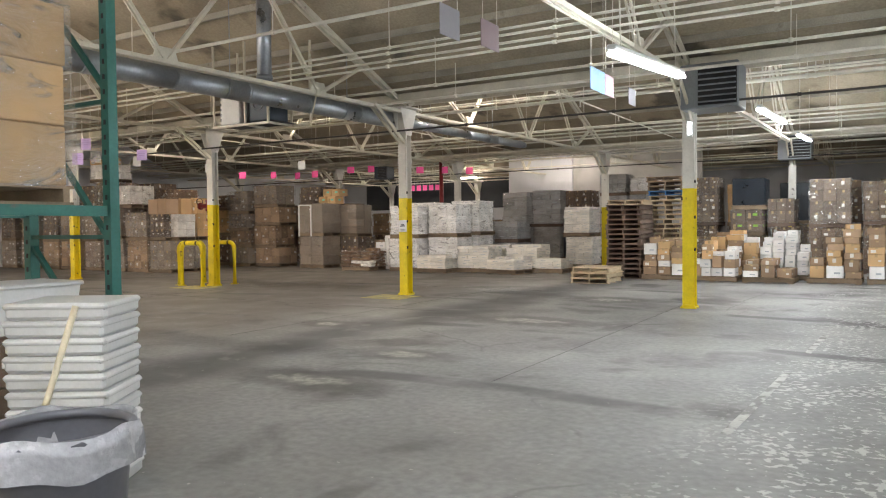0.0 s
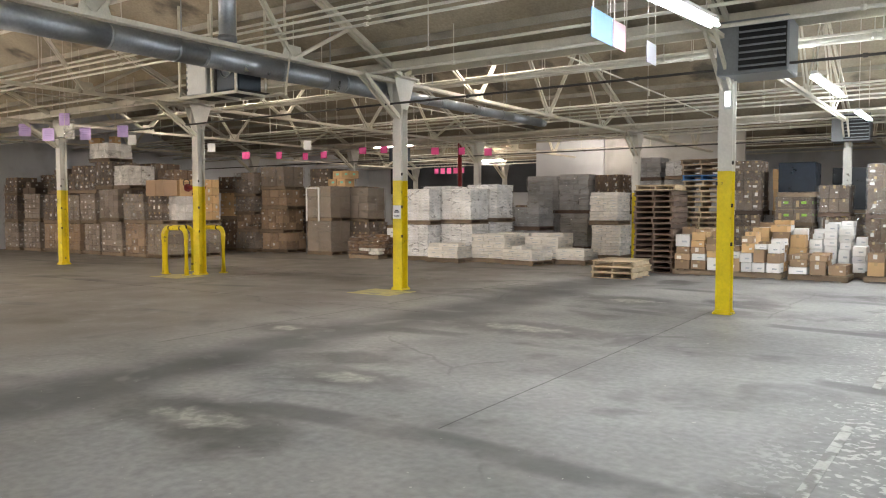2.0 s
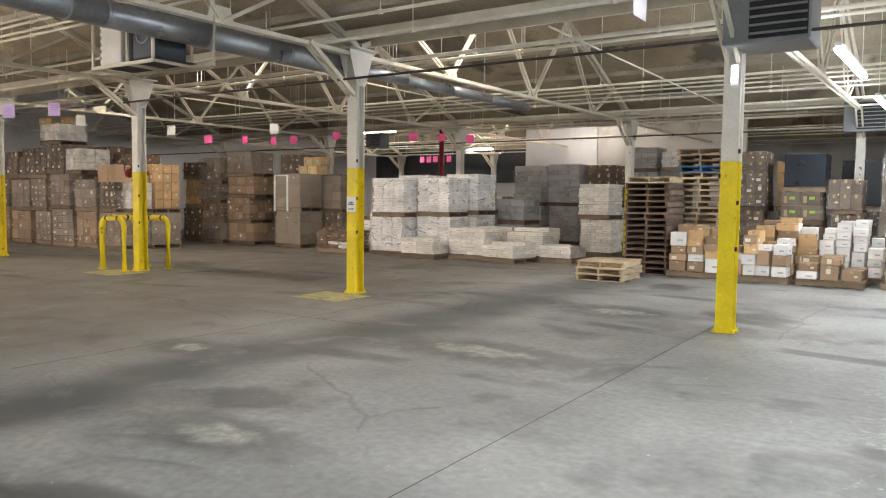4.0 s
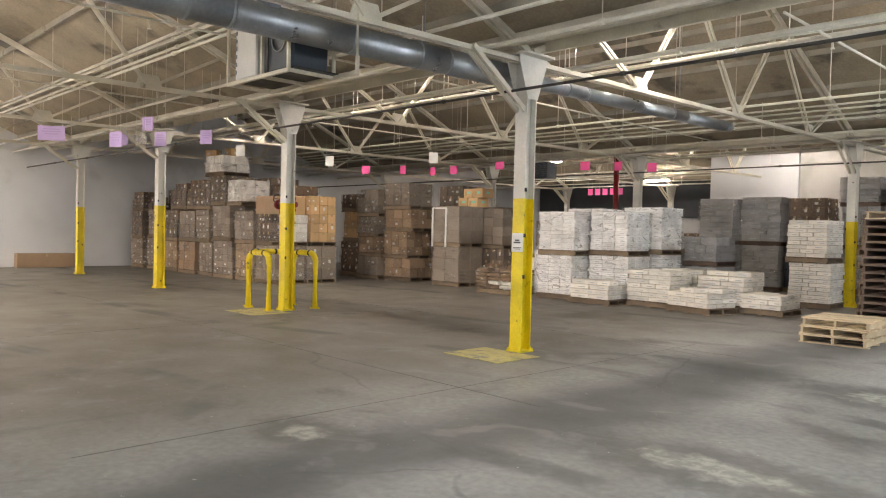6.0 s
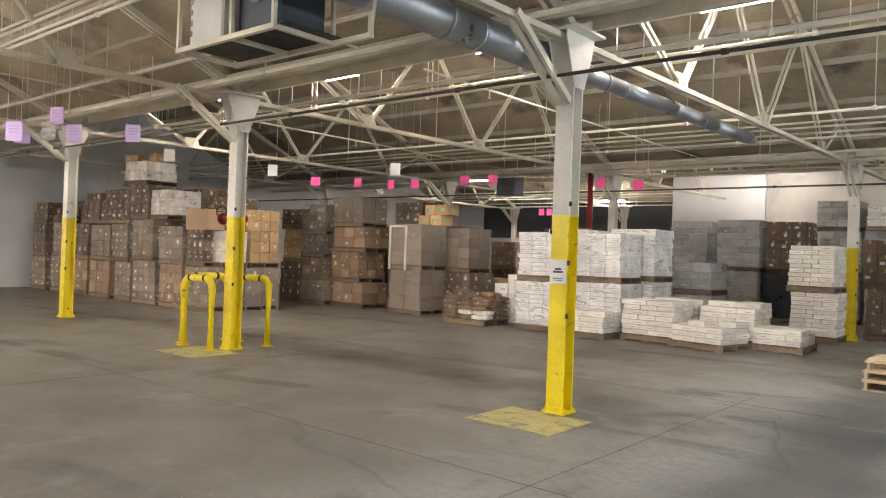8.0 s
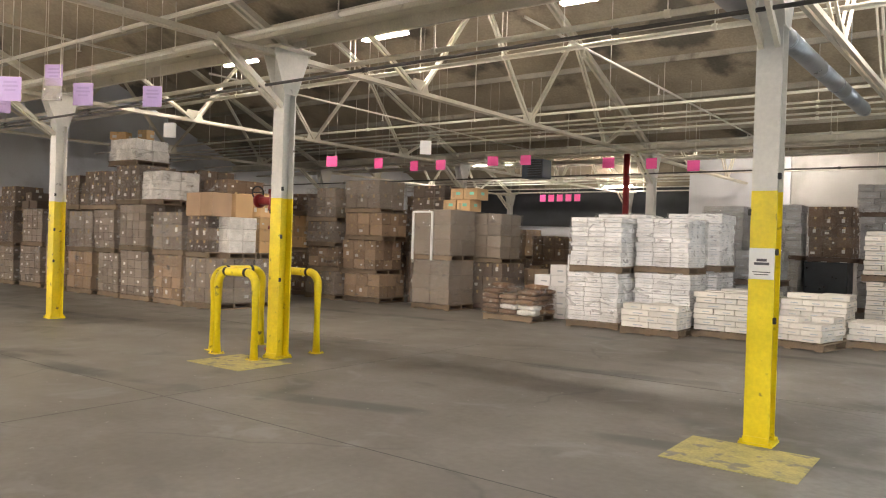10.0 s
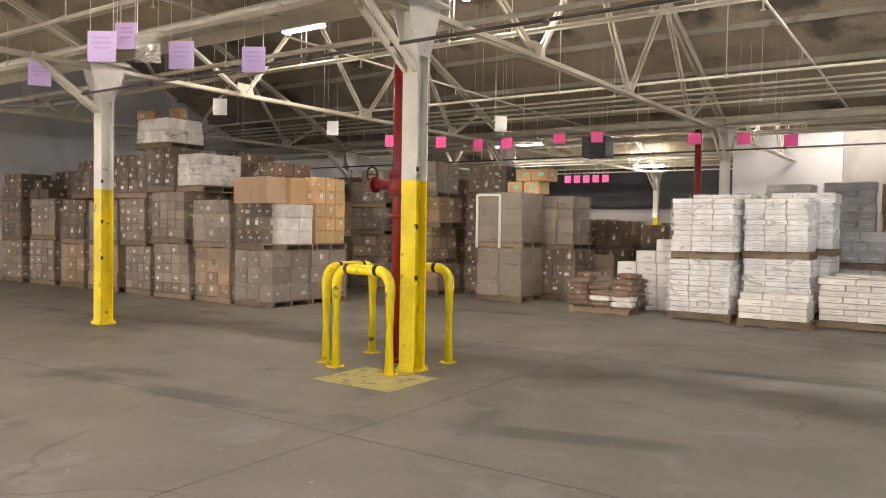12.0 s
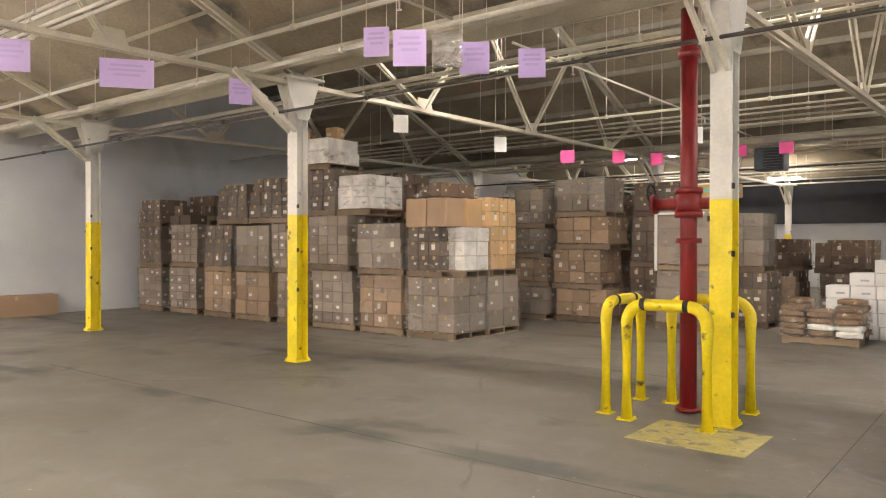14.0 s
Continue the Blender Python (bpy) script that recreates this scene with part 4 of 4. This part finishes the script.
# bags on a low pallet
def bag_load(x, y):
    t = thing("bag_load", (x, y, 0), "low pallet of brown paper bags in shiny film", "pallet load")
    boarded_pallet(t)
    sizes = []
    for mat in (BAG, BAG, SHINY):
        b = BM()
        slab(b, (0, 0, 0.06), (0.40, 0.30, 0.12))
        bmesh.ops.subdivide_edges(b, edges=list(b.edges), cuts=3, use_grid_fill=True)
        shift = Vector((len(sizes) * 7.0, 0, 0))
        for v in b.verts:
            q = Vector((v.co.x / 0.2, v.co.y / 0.15))
            v.co.z = 0.06 + (v.co.z - 0.06) * (1.05 - 0.5 * max(abs(q.x), abs(q.y)) ** 4) + noise.noise(v.co * 9 + shift) * 0.02
        for f in b.faces:
            f.smooth = True
        sizes.append(mesh_of("bag", b, mat))
    for k in range(6):
        for i in range(3):
            for j in range(3):
                if k > 3 and (i == 1 or (k == 5 and RNG.random() < 0.5)):
                    continue
                part("bag", sizes[2 if RNG.random() < 0.2 else RNG.randrange(2)], None, t, at=(-0.42 + 0.42 * i + RNG.uniform(-0.03, 0.03), -0.32 + 0.32 * j + RNG.uniform(-0.03, 0.03), 0.137 + k * 0.105), rz=RNG.uniform(-0.15, 0.15))
    part("film", film_shell(1.3, 1.02, 0.6, FILM), None, t, "clear creased stretch film", at=(0, 0, 0.137))


bag_load(-13.95, 20.95)
t = thing("edge_boards", (-16.62, 21.2, 1.18), "white edge boards framing a wrapped load", "edge board")
for p, q in (((-0.53, 0, 0.0), (-0.53, 0, 1.16)), ((0.05, 0, 0.0), (0.05, 0, 1.16)), ((-0.53, 0, 1.16), (0.05, 0, 1.16))):
    b = BM()
    bar(b, p, q, 0.05, 0.04)
    part("board", b, PAPER, t)
# white carton pyramid
for k, (cols, y0) in enumerate(((4, 21.9), (4, 21.9), (3, 21.95), (3, 22.0), (2, 22.0), (1, 22.05))):
    for i in range(cols):
        loose_carton(-13.05 - 0.42 * i - 0.02 * k, y0 + 0.2, k * 0.24, 0.41, 0.5, 0.24, WHITEBOX, "print", RNG.uniform(-0.03, 0.03), "white printed carton in a stepped pile", "stepped pile of white cartons")
# white loads
tower(-12.15, 21.3, [(1.12, "white"), (1.1, "white")], w=1.12)
tower(-10.95, 21.9, [(1.12, "white"), (1.12, "white")], w=1.12)
load(-10.85, 20.85, 0, 0.58, "cream", w=1.1, d=0.8, skip=0.35)
tower(-10.8, 23.1, [(1.2, "white"), (1.25, "white")], w=1.1)
tower(-12.1, 22.5, [(1.12, "white"), (1.15, "white")], w=1.12)
load(-9.67, 21.6, 0, 0.85, "cream", w=1.15, d=0.98, skip=0.35)
load(-9.6, 22.75, 0, 0.86, "cream", skip=0.3)
load(-8.4, 21.2, 0, 0.55, "cream", skip=0.4, d=0.95, rz=-0.22)
load(-8.35, 22.5, 0, 0.88, "cream", skip=0.4)
load(-7.3, 22.2, 0, 0.45, "cream", skip=0.4, w=0.9)
tower(-9.85, 24.5, [(0.95, "greybox"), (0.75, "greybox")], w=0.9)
tower(-11.2, 25.0, [(1.2, "greybox"), (0.5, "greybox")])
tower(-12.05, 29.9, [(1.42, "greybox"), (1.52, "greybox")], w=1.25)
tower(-10.65, 29.9, [(1.42, "greybox"), (1.5, "greybox")], w=1.25)
tower(-9.35, 30.2, [(1.42, "black"), (1.5, "dark")], w=1.1)
tower(-8.3, 31.6, [(1.4, "greybox"), (1.4, "greybox"), (0.9, "greybox")], w=1.1)
tower(-7.1, 31.6, [(1.4, "greybox"), (1.4, "greybox"), (0.7, "white")], w=1.1)
tower(-5.9, 31.6, [(1.4, "dark"), (1.4, "greybox"), (0.6, "white")], w=1.1)
tower(-7.35, 24.95, [(1.12, "cream"), (1.02, "cream")], w=0.95)
tower(-6.2, 26.9, [(1.2, "dark"), (1.1, "dark")], w=1.0)

# empty pallets
dark = empty_pallet(WOODDARK, "dark aged empty wooden pallet in a tall stack", "stacked empty pallets")
pale = empty_pallet(WOODPALE, "weathered empty wooden pallet in a tall stack", "stacked empty pallets")
blue = empty_pallet(BLUEWOOD, "blue painted empty wooden pallet in a tall stack", "stacked empty pallets")
mixed = empty_pallet(WOOD, "brown empty wooden pallet in a tall stack", "stacked empty pallets")
pallet_stack(-4.5, 21.05, 15, dark, 0.04, math.pi / 2)
copy_thing(pale, pose(-4.5, 21.05, 15 * 0.137, 0, 0, 94))
pallet_stack(-3.75, 22.35, 17, pale, 0.06, 1.65)
copy_thing(blue, pose(-3.7, 22.3, 17 * 0.137, 0, 0, 93))
pallet_stack(-3.75, 22.35, 3, mixed, 0.05, 1.6, 18 * 0.137)
pallet_stack(-5.0, 22.6, 13, mixed, 0.06, 1.55)
copy_thing(pale, pose(-4.75, 18.9, 0, 0, 0, 92))
copy_thing(pale, pose(-4.72, 18.88, 0.137, 0, 0, 89))
copy_thing(pale, pose(-4.73, 18.9, 0.274, 0, 0, 93))
for o in (dark, pale, blue, mixed):
    for c in list(o.children_recursive) + [o]:
        bpy.data.objects.remove(c)


# mixed carton pallets beside the pallet stacks
def jumble(x, y, heights, seed, whites=0.25, label="brown carton with white labels on a floor pallet"):
    """A pallet with uneven columns of small cartons; heights holds the tops across the front."""
    r = random.Random(seed)
    t = thing("pallet", (x, y, 0), "brown wooden pallet under a pile of cartons", "pallet", rz=r.uniform(-0.03, 0.03))
    boarded_pallet(t)
    n = len(heights)
    ww = 1.16 / n
    for i, top in enumerate(heights):
        for j in range(2):
            z, high = 0.137, top + r.uniform(-0.1, 0.06) + (0.1 if j else 0)
            while z < high - 0.1:
                h = min(r.choice((0.16, 0.22, 0.3)), max(0.12, high - z))
                white = r.random() < whites
                m, kd = (WHITEBOX, "print") if white else ((CARDTAN, "plain") if r.random() < 0.35 else (CARD, "plain"))
                loose_carton(x - 0.58 + ww * (i + 0.5) + r.uniform(-0.02, 0.02), y - 0.26 + 0.52 * j + r.uniform(-0.03, 0.03), z, round(ww * r.choice((0.82, 0.9, 0.97)), 2), r.choice((0.38, 0.44, 0.48)), round(h, 2), m, kd,
                             r.uniform(-0.1, 0.1), "white carton on a floor pallet of mixed goods" if white else label, "mixed floor cartons")
                z += round(h, 2)


jumble(-3.35, 20.75, (1.0, 1.05, 1.05), 3, 0.08)
jumble(-2.1, 20.7, (0.7, 0.95, 0.75, 0.85), 5, 0.4)
jumble(-0.75, 20.65, (0.45, 0.5, 0.45), 8, 0.2)
jumble(-1.75, 21.85, (1.15, 1.2, 1.15), 11, 0.12)
jumble(-0.5, 21.8, (1.0, 1.2, 1.2, 0.85), 12, 1.0)
jumble(0.7, 21.0, (0.62, 1.1, 1.35), 14, 0.12)
jumble(1.98, 21.0, (1.3, 1.2, 1.45), 15, 0.1)
jumble(3.3, 21.1, (1.2, 1.4, 1.2), 16, 0.1)
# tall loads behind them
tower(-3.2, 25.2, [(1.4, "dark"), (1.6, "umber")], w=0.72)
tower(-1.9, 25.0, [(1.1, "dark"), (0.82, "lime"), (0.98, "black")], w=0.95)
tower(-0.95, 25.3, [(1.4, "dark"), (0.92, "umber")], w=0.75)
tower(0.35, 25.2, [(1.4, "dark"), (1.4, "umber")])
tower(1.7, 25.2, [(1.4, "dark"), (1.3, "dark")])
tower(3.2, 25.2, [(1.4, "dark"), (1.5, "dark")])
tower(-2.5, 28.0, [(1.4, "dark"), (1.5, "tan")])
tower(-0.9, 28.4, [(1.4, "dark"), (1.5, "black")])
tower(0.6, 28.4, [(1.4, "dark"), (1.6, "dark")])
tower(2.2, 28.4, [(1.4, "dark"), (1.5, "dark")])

# long flat carton against the west wall
loose_carton(-29.75, 13.9, 0, 0.4, 1.9, 0.5, CARD, "plain", 0, "long brown carton lying against the white wall", "")


# ---- hanging signs ----
def hung_card(x, y, z, w, h, mat, label, group, rz=0.0, ink=None, top=None):
    t = thing("hanging_sign", (x, y, z), label, "sign", group, rz=rz)
    b = BM()
    slab(b, (0, 0, 0), (w, 0.006, h))
    part("card", b, mat, t)
    for s in (-0.4, 0.4):
        b = BM()
        bar(b, (s * w, 0, h / 2), (s * w, 0, roof_z(y) + 0.02 - z), 0.005)
        part("string", b, PIPE, t)
    if ink:
        for dz, ww in ((0.28, 0.6), (0.12, 0.7), (-0.05, 0.5)):
            b = BM()
            slab(b, (0, -0.005, dz * h), (ww * w, 0.003, 0.08 * h))
            part("print_bar", b, ink, t)


for x, y, z in ((-18.2, 19.4, 3.42), (-17.55, 20.3, 3.45), (-17.1, 21.1, 3.45), (-16.6, 21.5, 3.5), (-16.0, 22.9, 3.72), (-15.1, 23.0, 3.72), (-12.95, 23.1, 3.58), (-12.0, 23.3, 3.55), (-11.15, 23.6, 3.5)):
    hung_card(x, y, z, 0.27, 0.24, PINK, "hot pink card sign hung over the stacks", "pink hanging signs", RNG.uniform(-0.3, 0.5), top=4.1)
for i in range(5):
    hung_card(-21.8 + i * 0.42, 36.0, 3.72, 0.28, 0.3, PINK, "hot pink card sign hung far back", "pink hanging signs", top=4.2)
for y, z, r in ((10.95, 3.22, 0.6), (11.8, 3.31, 0.55), (12.74, 3.45, 0.6)):
    hung_card(-14.9, y, z, 0.26, 0.28, LILAC, "lilac card sign with faded print on a string", "lilac hanging signs", r, LILACINK, 4.15)
hung_card(-16.4, 12.15, 3.78, 0.27, 0.3, LILAC, "lilac card sign with faded print on a string", "lilac hanging signs", 0.5, LILACINK, 4.15)
hung_card(-14.9, 11.42, 3.3, 0.26, 0.28, film_material("clear sleeve", 0.5), "clear empty plastic sleeve on a string", "lilac hanging signs", 0.5, None, 4.15)
for y, w in ((9.85, 0.42), (11.15, 0.6), (12.75, 0.3)):
    hung_card(-19.5, y, 3.68 + 0.03 * (y - 10), w, 0.34, LILAC, "lilac card sign hung on the truss chord", "lilac hanging signs", 0.95, LILACINK, 4.0)
for x, y, z in ((-19.5, 16.0, 3.75), (-19.5, 19.0, 3.72), (-15.9, 20.0, 3.7)):
    hung_card(x, y, z, 0.25, 0.3, PAPER, "white paper sign hung on the truss chord", "white hanging signs", 0.8, None, 4.0)
hung_card(-1.1, 8.64, 3.2, 0.5, 0.26, SKYCARD, "pale blue card sign hung below the truss", "aisle signs", math.pi / 2, None, 4.0)
hung_card(-1.1, 9.07, 3.2, 0.32, 0.25, PINKPALE, "pale pink card sign hung below the truss", "aisle signs", math.pi / 2, None, 4.0)
hung_card(-1.1, 10.0, 3.2, 0.3, 0.22, PALECARD, "pale grey card sign hung below the truss", "aisle signs", math.pi / 2, None, 4.0)
hung_card(-1.1, 5.22, 3.1, 0.3, 0.24, PALECARD, "white card sign hung below the truss", "aisle signs", math.pi / 2, None, 4.0)
hung_card(-1.1, 5.9, 3.14, 0.33, 0.23, PINKPALE, "pale pink card sign hung below the truss", "aisle signs", math.pi / 2, None, 4.0)

# ---- storage rack and the things by it at the start ----
t = thing("pallet_rack", (-3.06, 3.6, 0), "green steel pallet rack with loaded beams", "pallet rack")
for y in (0, -2.6):
    for x in (0, -1.05):
        b = BM()
        slab(b, (x, y, 2.3), (0.085, 0.075, 4.6))
        for i in range(40):
            slab(b, (x + 0.0, y - 0.040, 0.2 + i * 0.11), (0.02, 0.006, 0.035), mat=1)
        slab(b, (x, y, 0.006), (0.16, 0.14, 0.012))
        part("upright", b, (GREEN, BLACK), t)
    for z0, z1 in ((0.4, 1.4), (1.4, 2.5), (2.5, 3.6)):
        b = BM()
        bar(b, (0, y, z0), (-1.05, y, z1), 0.04, 0.03)
        part("brace", b, GREEN, t)
    for z in (0.3, 1.45, 2.45, 3.65):
        b = BM()
        bar(b, (0, y, z), (-1.05, y, z), 0.04, 0.03)
        part("strut", b, GREEN, t)
for z in (1.62, 3.6):
    for x in (0, -1.05):
        b = BM()
        slab(b, (x, -1.3, z + 0.02), (0.05, 2.5, 0.075))
        part("beam", b, GREEN, t)
load(-3.62, 2.75, 1.68, 1.4, "wrapped", w=1.0, d=1.15, layer=0.42, rz=0, group="rack loads")
load(-3.62, 1.45, 1.68, 1.3, "wrapped", w=1.0, d=1.15, layer=0.4, rz=0, group="rack loads")


def tray_stack(x, y):
    """White moulded trays, one on another."""
    for i in range(11):
        t = thing("tray", (x + RNG.uniform(-0.01, 0.01), y, i * 0.1), "white moulded foam tray in a tall stack", "tray", "stacked white trays", rz=0.55 + RNG.uniform(-0.03, 0.03))
        b = BM()
        slab(b, (0, 0, 0.047), (0.56, 0.50, 0.092), bevel=0.02)
        slab(b, (0, 0, 0.076), (0.578, 0.518, 0.042), bevel=0.016)
        part("body", b, TUB, t)


tray_stack(-2.25, 2.78)
t = thing("trash_can", (-1.03, 1.93, 0), "grey plastic trash can with a clear liner", "trash can")
b = BM()
tube(b, (0, 0, 0), (0, 0, 0.68), 0.22, 28, r2=0.275)
top = max(b.faces, key=lambda f: f.calc_center_median().z if len(f.verts) > 4 else -1)
bmesh.ops.delete(b, geom=[top], context="FACES")
part("body", b, BIN, t)
b = BM()
sweep(b, [(0.28 * math.cos(a), 0.28 * math.sin(a), 0.69) for a in np.linspace(0, 2 * math.pi, 25)], 0.022, 8)
part("rim", b, BIN, t)
b = BM()
rings = []
for r, z in ((0.262, 0.55), (0.285, 0.66), (0.305, 0.72), (0.315, 0.66), (0.318, 0.56)):
    rings.append([b.verts.new(((r + 0.012 * math.sin(9 * a + z * 20)) * math.cos(a), (r + 0.012 * math.sin(9 * a + z * 20)) * math.sin(a), z + 0.012 * math.sin(5 * a))) for a in np.linspace(0, 2 * math.pi, 40, endpoint=False)])
for u, v in zip(rings, rings[1:]):
    for j in range(40):
        b.faces.new((u[j], u[(j + 1) % 40], v[(j + 1) % 40], v[j])).smooth = True
part("liner", b, LINER, t, "crumpled clear plastic liner")
b = BM()
tube(b, (0, 0, 0.4), (0, 0, 0.43), 0.24, 24)
part("rubbish", b, CARDDARK, t)
t = thing("broom", (-1.62, 2.02, 0), "broom with a pale wooden handle leaning by the bin", "broom")
b = BM()
tube(b, (0.0, 0, 0.1), (-0.02, 0.38, 1.12), 0.016, 10)
part("handle", b, STICK, t)
b = BM()
slab(b, (0, -0.02, 0.06), (0.3, 0.07, 0.12), bevel=0.01)
part("head", b, STICK, t)


def tub(x, y, z):
    t = thing("plastic_tub", (x, y, z), "white plastic storage tub on the rack", "tub", "white tubs")
    b = BM()
    g = bmesh.ops.create_cube(b, size=1, matrix=Matrix.Translation((0, 0, 0.16)) @ Matrix.Diagonal((0.5, 0.6, 0.32, 1)))
    for v in b.verts:
        if v.co.z < 0.1:
            v.co.x *= 0.85
            v.co.y *= 0.88
    part("body", b, TUB, t)
    b = BM()
    slab(b, (0, 0, 0.325), (0.54, 0.64, 0.03), bevel=0.01)
    part("rim", b, TUB, t)


load(-3.6, 2.7, 0, 0.8, "dark", w=1.0, d=1.1, rz=0, group="rack loads")
tub(-3.4, 2.45, 0.8)
tub(-3.4, 3.1, 0.8)
tub(-3.4, 2.45, 1.14)
